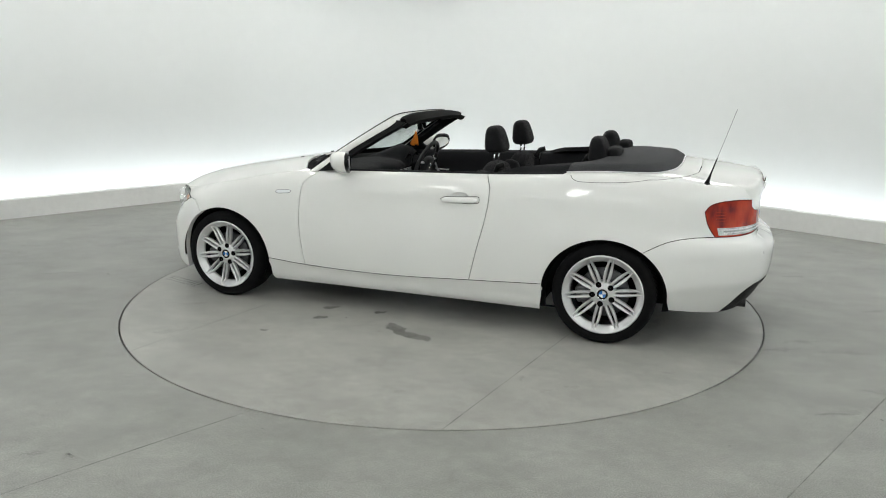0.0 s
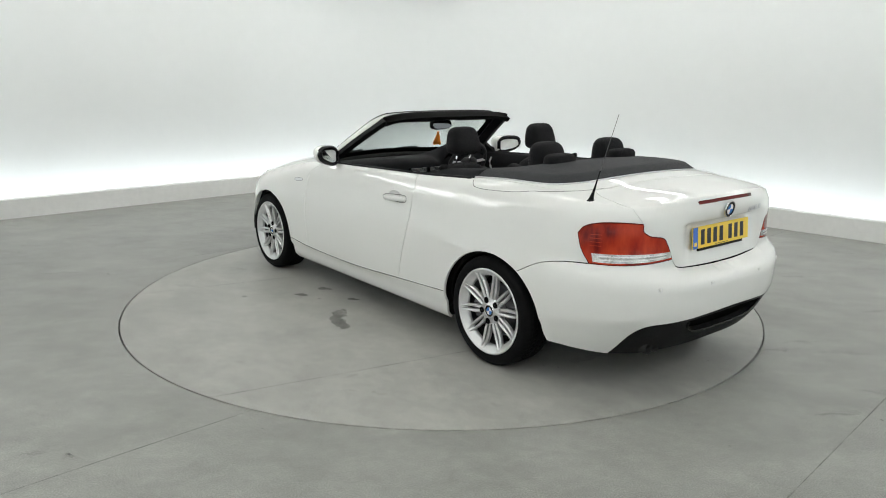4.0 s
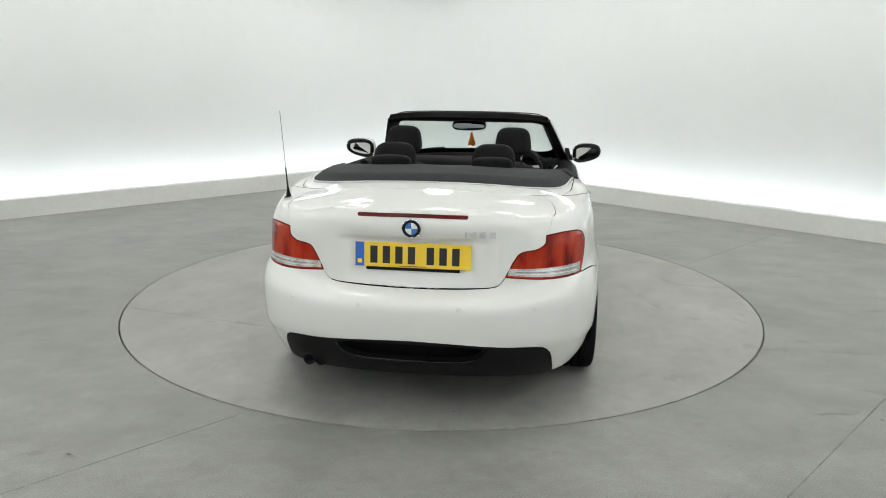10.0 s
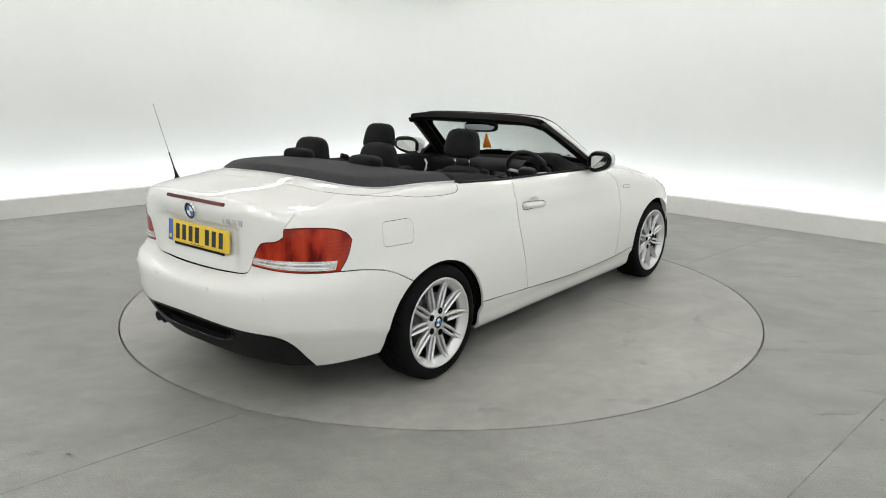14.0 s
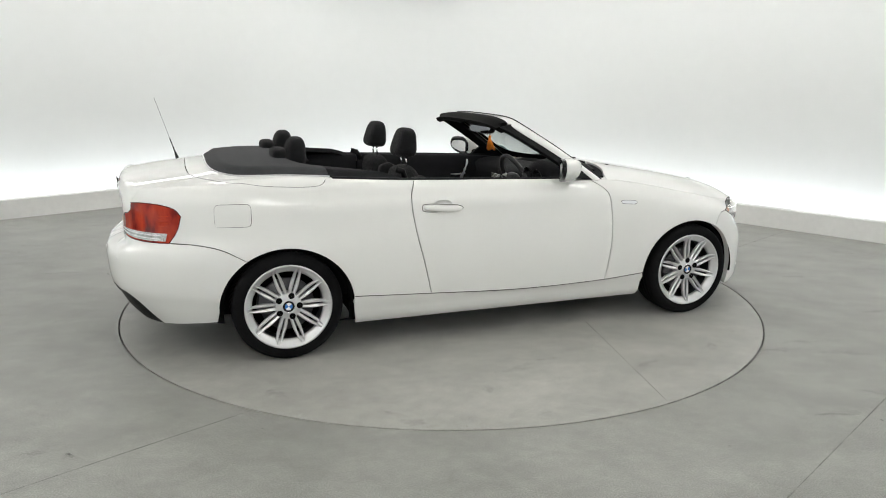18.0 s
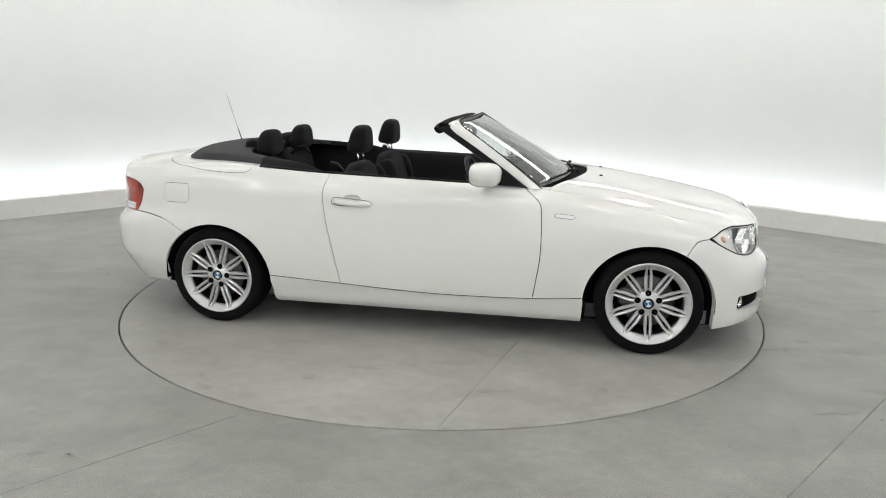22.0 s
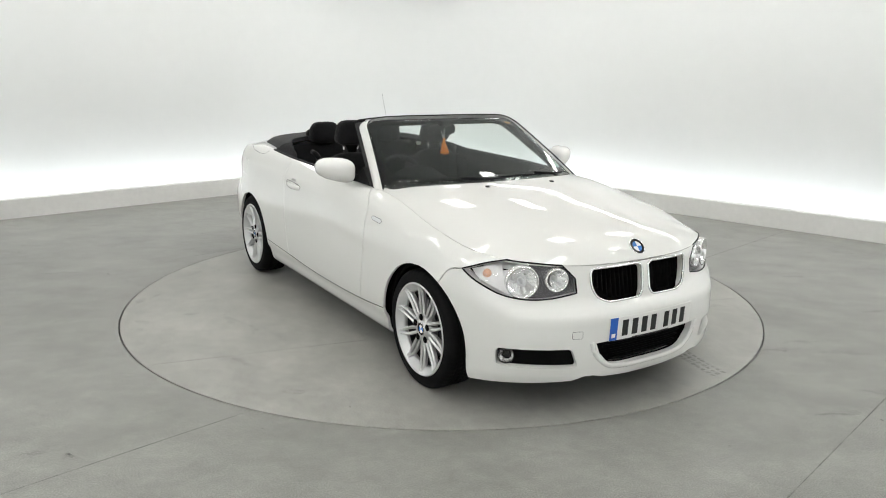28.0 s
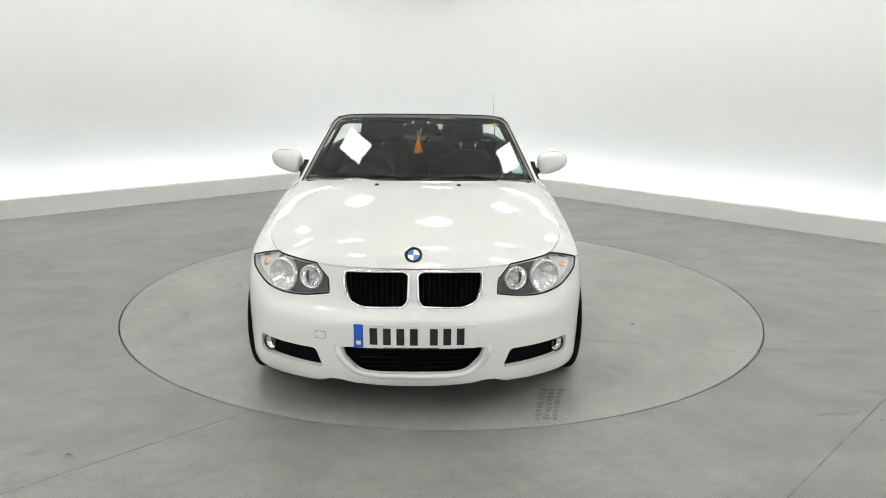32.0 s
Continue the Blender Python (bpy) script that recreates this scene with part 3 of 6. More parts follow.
def inside(poly, p):
    x, y = p[:, 0:1], p[:, 1:2]
    a, b = poly, np.roll(poly, -1, 0)
    c = ((a[:, 1] > y) != (b[:, 1] > y)) & (x < (b[:, 0] - a[:, 0]) * (y - a[:, 1]) / (b[:, 1] - a[:, 1] + 1e-15) + a[:, 0])
    return c.sum(1) % 2 == 1


def dense(pts, step):
    out = []
    pts = np.asarray(pts, float)
    for a, b in zip(pts, pts[1:]):
        n = max(1, int(np.linalg.norm(b - a) / step + 0.5))
        out += [a + (b - a) * j / n for j in range(n)]
    out.append(pts[-1])
    return np.array(out)


GAPW = 0.0024


def patch(chains, chart, step=0.03, holes=(), lift=0.0, seam=0.012, rows=()):
    """A smooth panel on a chart. chains: (points, gap) end to end round the panel; a chain with gap draws back from its line."""
    pts, gap = [], []
    for c, g in chains:
        c = dense(c, seam)
        pts += list(c[:-1])
        gap += [g] * (len(c) - 1)
    pts, gap = np.array(pts), np.array(gap, float)
    keep = np.linalg.norm(pts - np.roll(pts, 1, 0), axis=1) > 1e-5
    pts, gap = pts[keep], gap[keep]
    area = 0.5 * np.sum(pts[:, 0] * np.roll(pts[:, 1], -1) - np.roll(pts[:, 0], -1) * pts[:, 1])
    if area < 0:
        pts, gap = pts[::-1], gap[::-1]
    edge = (pts[:, 0] < 1e-6) | (pts[:, 0] > UMAX - 1e-6) if chart is flank else np.abs(pts[:, 1]) < 1e-6
    gap = np.where(edge, np.maximum(gap, np.maximum(np.roll(gap, 1), np.roll(gap, -1))), gap)
    nxt, prv = np.roll(pts, -1, 0), np.roll(pts, 1, 0)
    t = nxt - prv
    n = np.stack([-t[:, 1], t[:, 0]], 1)
    n /= np.linalg.norm(n, axis=1)[:, None] + 1e-12
    moved = pts + n * (gap * GAPW)[:, None]
    if chart is flank:
        moved[:, 0] = np.where((pts[:, 0] < 1e-6) | (pts[:, 0] > UMAX - 1e-6), pts[:, 0], moved[:, 0])
    else:
        moved[:, 1] = np.where(np.abs(pts[:, 1]) < 1e-6, pts[:, 1], moved[:, 1])
    pts = moved
    loops = [pts] + [dense(np.vstack([h, h[:1]]), seam)[:-1] for h in holes]
    lo, hi = pts.min(0), pts.max(0)
    gx, gy = np.arange(lo[0] + step / 2, hi[0], step), np.arange(lo[1] + step / 2, hi[1], step)
    grid = np.array([(x + (0.5 * step if j % 2 else 0), y) for j, y in enumerate(gy) for x in gx])
    if len(rows):
        grid = np.vstack([grid[[np.min(np.sum((np.array(rows) - g) ** 2, 1)) > (0.4 * step) ** 2 for g in grid]], rows])
    if len(grid):
        ok = inside(loops[0], grid)
        for h in loops[1:]:
            ok &= ~inside(h, grid)
        border = np.vstack(loops)
        ok &= np.array([np.min(np.sum((border - g) ** 2, 1)) > (0.45 * step) ** 2 for g in grid])
        grid = grid[ok]
    allp = np.vstack([*loops, grid]) if len(grid) else np.vstack(loops)
    edges, k = [], 0
    for l in loops:
        edges += [(k + i, k + (i + 1) % len(l)) for i in range(len(l))]
        k += len(l)
    vs, es, fs, *_ = delaunay_2d_cdt([Vector(p) for p in allp], edges, [], 0, 1e-7)
    vs = np.array([(v.x, v.y) for v in vs])
    tri = np.array([f for f in fs if len(f) == 3])
    c = vs[tri].mean(1)
    ok = inside(loops[0], c)
    for h in loops[1:]:
        ok &= ~inside(h, c)
    # drop hair-thin faces between neighbours on the border
    a, b, c3 = vs[tri[:, 0]], vs[tri[:, 1]], vs[tri[:, 2]]
    twice = np.abs((b[:, 0] - a[:, 0]) * (c3[:, 1] - a[:, 1]) - (b[:, 1] - a[:, 1]) * (c3[:, 0] - a[:, 0]))
    longest = np.max([np.linalg.norm(b - a, axis=1), np.linalg.norm(c3 - b, axis=1), np.linalg.norm(a - c3, axis=1)], axis=0)
    ok &= ~((twice / longest < .0012) & (tri.max(1) < k))
    return chart(vs, -lift), tri[ok], chart is flank


def skin(name, patches, material, parent, label="", mirror="both", flange=0.014, weld=0.0016):
    """Link panels as one mesh. mirror: "both" halves joined, "left" or "right" alone."""
    bm = bmesh.new()
    for verts, tris, flip in patches:
        for side in ((1, -1) if mirror == "both" else (1,) if mirror == "left" else (-1,)):
            vs = [bm.verts.new((v[0], v[1] * side, v[2])) for v in verts]
            for t in tris:
                q = [vs[i] for i in t]
                if flip != (side < 0):
                    q.reverse()
                bm.faces.new(q)
    bmesh.ops.remove_doubles(bm, verts=bm.verts, dist=weld)
    loose = [v for v in bm.verts if not v.link_faces]
    bmesh.ops.delete(bm, geom=loose, context="VERTS")
    for f in bm.faces:
        f.smooth = True
    bm.normal_update()
    if flange:
        bm.verts.ensure_lookup_table()
        rims = [e for e in bm.edges if len(e.link_faces) == 1]
        low = {}
        for e in rims:
            for v in e.verts:
                if v not in low:
                    low[v] = v.co - v.normal * flange
        made = {v: bm.verts.new(c) for v, c in low.items()}
        for e in rims:
            l = e.link_loops[0]
            a, b = l.vert, l.link_loop_next.vert
            f = bm.faces.new((b, a, made[a], made[b]))
            f.smooth = True
            e.smooth = False
    me = bpy.data.meshes.new(name)
    bm.to_mesh(me)
    bm.free()
    return put(name, me, material, parent, label)


CAR = tagged(new("convertible_car"), "white two-door convertible car with its black roof folded down", "car")


# ---- seams and outlines, in chart places ----
def side_pts(rows):
    return np.array([(arc_at(x), z) for x, z in rows])


def near_pts(rows):
    return np.array([at(*r) for r in rows])


def arch(cx, r, a0, a1, rz=None):
    a = np.radians(np.linspace(a0, a1, 40))
    return np.stack([arc_at(cx) + r * np.cos(a), 0.292 + (rz or r) * np.sin(a)], 1)


DOOR_TOP_F, DOOR_TOP_R = rim_u(0.60), rim_u(-0.585)
door_front = spline([*side_pts([(.672, .297), (.690, .412), (.708, .553), (.706, .761), (.692, .852)]), (DOOR_TOP_F, levels(DOOR_TOP_F)[0][0, -1])], 0.012)
door_rear = spline([(DOOR_TOP_R, levels(DOOR_TOP_R)[0][0, -1]), *side_pts([(-.612, .880), (-.592, .702), (-.551, .532), (-.50, .312)])], 0.012)
sill_line = spline(side_pts([(-.958, .336), (-.5, .312), (.109, .285), (.672, .297), (.955, .318)]), 0.02)


def sill_part(x0, x1):
    """A stretch of the sill line between two places along the car."""
    u0, u1 = sorted((arc_at(x0), arc_at(x1)))
    mid = [q for q in sill_line if u0 + .004 < q[0] < u1 - .004]
    z = lambda u: float(np.interp(u, sill_line[:, 0], sill_line[:, 1]))
    row = np.array([(u0, z(u0)), *mid, (u1, z(u1))])
    return row if x0 < x1 else row[::-1]


sill_mid = sill_part(-.5, .672)
R_ARCH, F_ARCH = (-1.33, 0.372, 0.348), (1.33, 0.372, 0.353)
front_arch = arch(F_ARCH[0], F_ARCH[1], 180, 0, F_ARCH[2])
rear_arch = arch(R_ARCH[0], R_ARCH[1], 180, 0, R_ARCH[2])
# headlight outline
HL_OUT, HL_APEX, HL_IN = at(1.632, .790, .689), None, at(1.971, .381, .592)
u_apex = rim_u(1.775)
u_in = rim_u(1.928)
HL_APEX = (u_apex, levels(u_apex)[0][0, -1])
HL_TOPIN = (u_in, levels(u_in)[0][0, -1])
hl_bottom = spline([HL_OUT, at(1.70, .75, .643), at(1.79, .69, .594), at(1.875, .61, .572), at(1.93, .50, .574), HL_IN], 0.01)
hl_inner = np.array([HL_IN, at(1.958, .388, .66), HL_TOPIN])
hl_top = spline([HL_OUT, at(1.705, .725, .717), HL_APEX], 0.01)
# wing to bumper seam, from the wheel arch to the headlight
i_f = int(np.argmin(np.abs(front_arch[:, 0] - arc_at(1.503)) + (front_arch[:, 1] < 0.4) * 9))
wing_seam = spline([front_arch[i_f], (arc_at(1.575), .674), HL_OUT], 0.012)
# tail light outline
TL_OUT, TL_LOW = at(-1.853, .744, .825), at(-1.918, .733, .684)
TL_TOPIN, TL_IN = at(-2.105, .583, .884), at(-2.162, .412, .702)
tl_top = spline([TL_OUT, at(-1.875, .72, .858), at(-1.93, .70, .880), at(-2.02, .645, .889), TL_TOPIN], 0.01)
tl_step = spline([TL_TOPIN, at(-2.093, .570, .850), at(-2.11, .545, .826), at(-2.14, .470, .808), at(-2.152, .445, .775), TL_IN], 0.008)
tl_low = spline([TL_IN, at(-2.10, .56, .690), at(-2.02, .66, .684), TL_LOW], 0.01)
tl_out = spline([TL_LOW, at(-1.878, .745, .75), TL_OUT], 0.01)
LID_NOTCH_U = rim_u(-2.052)
LID_NOTCH = (LID_NOTCH_U, levels(LID_NOTCH_U)[0][0, -1])
lid_side = spline([LID_NOTCH, at(-2.082, .606, .930), at(-2.098, .592, .906), TL_TOPIN], 0.008)
lid_low = spline([TL_IN, at(-2.18, .385, .665), at(-2.19, .33, .650), (0.12, .641), (0.0, .640)], 0.01)
# rear bumper seam to the wheel arch
i_r = int(np.argmin(np.abs(rear_arch[:, 0] - arc_at(-1.535)) + (rear_arch[:, 1] < 0.4) * 9))
tail_seam = spline([TL_LOW, (arc_at(-1.80), .676), (arc_at(-1.675), .648), rear_arch[i_r]], 0.012)
zb = lambda u: float(levels(u)[0][0, 0])

# ---- doors, wings, sills, quarters ----
HOLLOW = np.array([(arc_at(-.425) + .058 * math.cos(a), .834 + .026 * math.sin(a)) for a in np.linspace(0, 2 * math.pi, 28, endpoint=False)])
door_patch = patch([(door_front, 1), (rim_chart(DOOR_TOP_F, DOOR_TOP_R), 0), (door_rear, 1), (sill_mid, 1)], flank, holes=[HOLLOW])
wing_patch = patch([(door_front[::-1], 1), (sill_part(.672, .955), 1), (front_arch[1:i_f + 1], 0), (wing_seam, 1), (hl_top, 1), (rim_chart(u_apex, DOOR_TOP_F), .4)], flank)
sill_patch = patch([(sill_line, 1), (np.array([(arc_at(.955), .318), (arc_at(.962), .29), (arc_at(.955), .158)]), 0), (np.array([(arc_at(.955), .156), (arc_at(-.945), .156)]), 0), (np.array([(arc_at(-.945), .156), (arc_at(-.962), .29), (arc_at(-.958), .336)]), 0)], flank)
FUEL = np.array([at(-1.69 + .19 * i, .78, .762 + .122 * j) for i, j in ((0, 0), (1, 0), (1, 1), (0, 1))])


def rounded(poly, r, n=5):
    """Round a convex or bent polygon's corners."""
    out = []
    k = len(poly)
    for i in range(k):
        p, a, b = np.asarray(poly[i], float), np.asarray(poly[i - 1], float), np.asarray(poly[(i + 1) % k], float)
        la, lb = np.linalg.norm(a - p), np.linalg.norm(b - p)
        ri = min(r, la * .45, lb * .45)
        pa, pb = p + (a - p) / la * ri, p + (b - p) / lb * ri
        for j in range(n + 1):
            t = j / n
            out.append((1 - t) ** 2 * pa + 2 * t * (1 - t) * p + t * t * pb)
    return np.array(out)


fuel_hole = rounded(FUEL, .03)
quarter_chains = [(door_rear, 1), (sill_part(-.5, -.958), 1), (rear_arch[::-1][:len(rear_arch) - i_r], 0), (tail_seam[::-1], 1), (tl_out, 1), (tl_top, 1), (lid_side[::-1], .4), (rim_chart(LID_NOTCH_U, DOOR_TOP_R), 0)]
quarter_left = patch(quarter_chains, flank)
quarter_right = patch(quarter_chains, flank, holes=[fuel_hole])
# top of the quarters: outside the boot lid, the roof cover's seam and the tonneau
rim_r = rim_plan(LID_NOTCH_U, DOOR_TOP_R)
cover_seam = spline([(-1.815, 0.0), (-1.812, .30), (-1.79, .50), (-1.70, .635), (-1.55, .692), (-1.35, .712), (-1.15, .722), (-1.07, .728), (-1.045, .738)], 0.015)
lid_edge = spline([tuple(rim_r[0]), (-2.0, .616), (-1.93, .612), (-1.86, .600), (-1.78, .560)], 0.012)
i_c = int(np.argmin(np.linalg.norm(cover_seam - lid_edge[-1], axis=1)))
lid_edge[-1] = cover_seam[i_c]
hem = np.array([(x, float(np.interp(x, _rx, RIMLINE[:, 1])) - 0.022) for x in np.linspace(-1.04, -0.585, 20)])
quarter_top = patch([(rim_r, 0), (np.array([rim_r[-1], hem[-1]]), 1), (hem[::-1], 0), (np.vstack([hem[:1], cover_seam[::-1][:len(cover_seam) - i_c]]), 1), (lid_edge[::-1], 1)], top)
rim_d = rim_plan(DOOR_TOP_F, DOOR_TOP_R)
door_hem = np.stack([rim_d[:, 0], rim_d[:, 1] - 0.022], 1)
door_top = patch([(rim_d, 0), (np.array([rim_d[-1], door_hem[-1]]), 1), (door_hem[::-1], 0), (np.array([door_hem[0], rim_d[0]]), 1)], top)
bowl, bowl_faces, bowl_flip = patch([(np.vstack([HOLLOW, HOLLOW[:1]]), 0)], flank, .009, seam=.009)
reach = ((bowl[:, 0] + .425) / .058) ** 2 + ((bowl[:, 2] - .834) / .026) ** 2
bowl[:, 1] -= .016 * np.maximum(0, 1 - reach) ** .7
for side in ("left", "right"):
    door_ob = skin("door", [door_patch, door_top], WHITE, CAR, "white painted door panel", side)
    if side == "left":
        DOOR_L = door_ob
    else:
        DOOR_R = door_ob
    skin("finger_hollow", [(bowl, bowl_faces, bowl_flip)], WHITE, door_ob, "shallow hollow over the handle", side, 0)
    skin("sill", [sill_patch], WHITE, CAR, "white side skirt", side)
    skin("rear_quarter", [quarter_left if side == "left" else quarter_right, quarter_top], WHITE, CAR, "", side)
skin("fuel_flap", [patch([(np.vstack([fuel_hole, fuel_hole[:1]]), 1)], flank)], WHITE, CAR, "white rounded fuel flap", "right")

# ---- bonnet and boot lid ----
bonnet_back = spline([(0.945, 0.0), (0.930, .22), (0.865, .43), (0.780, .60), (0.742, .69), (0.735, .722)], 0.02)
u_b = rim_u(0.735)
bonnet_rim = rim_plan(u_b, UMAX)
bonnet_back[-1] = bonnet_rim[0]
bonnet_patch = patch([(bonnet_back, 1), (bonnet_rim, .4), (np.array([bonnet_rim[-1], bonnet_back[0]]), 0)], top)
i_w = int(np.argmin(np.abs(bonnet_back[:, 1] - .68)))
wing_rim = rim_plan(u_b, DOOR_TOP_F)
wing_top = patch([(wing_rim, 0), (np.array([wing_rim[-1], (.60, .69), (.715, .69), tuple(bonnet_back[i_w])]), 0), (bonnet_back[i_w:], 1)], top)
for side in ("left", "right"):
    skin("front_wing", [wing_patch, wing_top], WHITE, CAR, "", side)
BONNET = skin("bonnet", [bonnet_patch], WHITE, CAR, "white crowned bonnet")
lid_face = patch([(rim_chart(0.0, LID_NOTCH_U), 0), (lid_side, .4), (tl_step, 1), (lid_low, 1), (np.array([lid_low[-1], (0.0, levels(0.0)[0][0, -1])]), 0)], flank, .016, rows=[(u, z) for u in np.arange(.006, .62, .012) for z in (.8555, .8665)])
lid_rim = rim_plan(0.0, LID_NOTCH_U)
lid_top = patch([(lid_rim, 0), (lid_edge, .4), (cover_seam[:i_c + 1][::-1], 1), (np.array([cover_seam[0], lid_rim[0]]), 0)], top)
LID = skin("boot_lid", [lid_face, lid_top], WHITE, CAR, "white boot lid with high brake light")
# white cover over the folded roof, round the cloth tonneau
tonneau_edge = spline([(-1.70, 0.0), (-1.695, .30), (-1.66, .50), (-1.57, .625), (-1.45, .672), (-1.25, .70), (-1.06, .722)], 0.015)
cover_patch = patch([(cover_seam, 1), (np.array([cover_seam[-1], tonneau_edge[-1]]), 1), (tonneau_edge[::-1], 0), (np.array([tonneau_edge[0], cover_seam[0]]), 0)], top)
skin("roof_cover", [cover_patch], WHITE, CAR, "white lid over the folded roof")

# its shut line runs out over the shoulders
upper = top(spline([(-1.79, .50), (-1.735, .605), (-1.66, .685), (-1.585, .744)], .012), -.0006)
lower = flank(spline([(arc_at(-1.56), .990), (arc_at(-1.45), .974), (arc_at(-1.34), .966), (arc_at(-1.19), .961), (arc_at(-1.125), .967), (arc_at(-1.10), .982), (arc_at(-1.092), .998)], .012), -.0006)
for side in (1, -1):
    bm = bmesh.new()
    ring = []
    line = [Vector((p[0], p[1] * side, p[2])) for p in np.vstack([upper, lower])]
    for i, p in enumerate(line):
        t = (line[min(i + 1, len(line) - 1)] - line[max(i - 1, 0)]).normalized()
        n = Vector((0, side * .55, .83))
        u = t.cross(n).normalized()
        ring.append([bm.verts.new(p + u * .0017), bm.verts.new(p + n * .0007), bm.verts.new(p - u * .0017)])
    for a, b in zip(ring, ring[1:]):
        for i in (0, 1):
            bm.faces.new((a[i], b[i], b[i + 1], a[i + 1]))
    put("cover_shut_line", bm_mesh("cover_shut_line", bm, True), SEAL, CAR, "thin dark shut line of the roof cover")

# ---- bumpers ----
KID = [(.019, .690), (.021, .572), (.044, .546), (.230, .541), (.292, .567), (.319, .620), (.325, .676), (.311, .699), (.044, .704)]
kid_hole = rounded([at(2.02, y, z) for y, z in KID], .042)
intake_hole = np.vstack([spline([(UMAX, .372), at(2.08, .20, .372), at(2.04, .325, .366)], .01), spline([at(2.02, .30, .315), at(2.03, .235, .255), at(2.06, .15, .240), (UMAX, .238)], .01)])
fog_hole = rounded([at(1.83, .735, .352), at(1.83, .735, .268), at(1.99, .395, .258), at(1.985, .43, .348)], .022)
front_low = np.array([(u, z) for u, z in [(arc_at(1.70), .166), (arc_at(1.85), .176)]] + [at(1.98, .50, .184), at(2.02, .43, .186), at(2.04, .38, .206), at(2.06, .33, .206), at(2.07, .27, .190), (UMAX - .1, .176), (UMAX, .175)])
fb_chain = [(hl_inner[::-1], 1), (hl_bottom[::-1], 1), (wing_seam[::-1], 1), (front_arch[i_f:], 0), (np.array([front_arch[-1], (arc_at(1.695), .20), front_low[0]]), 0), (front_low, 0), (np.array([(UMAX, .175), (UMAX, .2382)]), 0), (intake_hole[::-1], 0), (np.array([(UMAX, .3722), (UMAX, levels(UMAX)[0][0, -1])]), 0), (rim_chart(UMAX, u_in), 1)]
fb = patch(fb_chain, flank, .025, holes=[kid_hole, fog_hole])
FRONT_BUMPER = skin("front_bumper", [fb], WHITE, CAR, "white front bumper with air intakes", flange=0.03)
dif_edge = spline([at(-2.04, .690, .215), at(-2.085, .675, .27), at(-2.13, .64, .345), at(-2.17, .59, .388), at(-2.22, .42, .402), at(-2.25, .2, .418), (0.0, .424)], 0.012)
rb = patch([(lid_low[::-1], 1), (tl_low, 1), (tail_seam, 1), (rear_arch[:i_r + 1][::-1], 0), (np.array([rear_arch[0], (arc_at(-1.715), .235), dif_edge[0]]), 0), (dif_edge, 0), (np.array([(0.0, .424), (0.0, .640)]), 0)], flank, .025)
REAR_BUMPER = skin("rear_bumper", [rb], WHITE, CAR, "white rear bumper with parking sensors", flange=0.02)
dif_hole = np.vstack([spline([(0.0, .405), at(-2.24, .22, .402), at(-2.22, .335, .390)], .01), spline([at(-2.22, .325, .355), at(-2.22, .27, .322), (.12, .309), (0.0, .308)], .01)])
dif = patch([(dif_edge[::-1], 1), (np.array([dif_edge[0], at(-2.07, .60, .215), at(-2.13, .40, .22), (0.0, .225)]), 0), (np.array([(0.0, .225), (0.0, .308)]), 0), (dif_hole[::-1], 0), (np.array([(0.0, .405), (0.0, .424)]), 0)], flank, .025)
DIFFUSER = skin("diffuser", [dif], BLACK_PLASTIC, CAR, "black textured rear diffuser", flange=0.03)

# ---- dark shell behind the seams ----
F_WELL = np.vstack([arch(1.33, .352, 180, 0, .335), [(arc_at(1.682), .18), (arc_at(.978), .18)]])
R_WELL = np.vstack([arch(-1.33, .352, 180, 0, .330), [(arc_at(-.978), .18), (arc_at(-1.682), .18)]])


# Black inset copy of the skin, added to block light behind the gaps.
def inner_shell():
    us = np.linspace(0, UMAX, 200)
    z, _ = levels(us)
    lowest = np.stack([us, z[:, 0] + .012], 1)
    highest = np.stack([us, z[:, -1] - .05], 1)
    a = patch([(lowest, 0), (np.vstack([lowest[-1:], highest[-1:]]), 0), (highest[::-1], 0), (np.vstack([highest[:1], lowest[:1]]), 0)], flank, .05, holes=[F_WELL, R_WELL, kid_hole, np.vstack([intake_hole, [(UMAX + .01, .238), (UMAX + .01, .372)]]), fog_hole, np.vstack([hl_bottom, hl_inner[1:], hl_top[::-1][:-1] - [0, .052]])], lift=-.05)
    return skin("inner_shell", [a], LINER, CAR, "black shell added to keep light out of the gaps", flange=0)


inner_shell()
# ---- wheels ----
def lathe(bm, profile, seg=96, wobble=None):
    """Turn a profile of (radius, y) about the y axis."""
    rings = []
    for k, (r, y) in enumerate(profile):
        row = []
        for i in range(seg):
            a = 2 * math.pi * i / seg
            rr = r - (wobble(k, i) if wobble else 0)
            row.append(bm.verts.new((rr * math.cos(a), y, rr * math.sin(a))))
        rings.append(row)
    for a, b in zip(rings, rings[1:]):
        for i in range(seg):
            j = (i + 1) % seg
            bm.faces.new((a[i], a[j], b[j], b[i]))
    return rings


def disc(bm, r, y, seg=40, centre=(0, 0)):
    vs = [bm.verts.new((centre[0] + r * math.cos(2 * math.pi * i / seg), y, centre[1] + r * math.sin(2 * math.pi * i / seg))) for i in range(seg)]
    bm.faces.new(vs)
    return vs


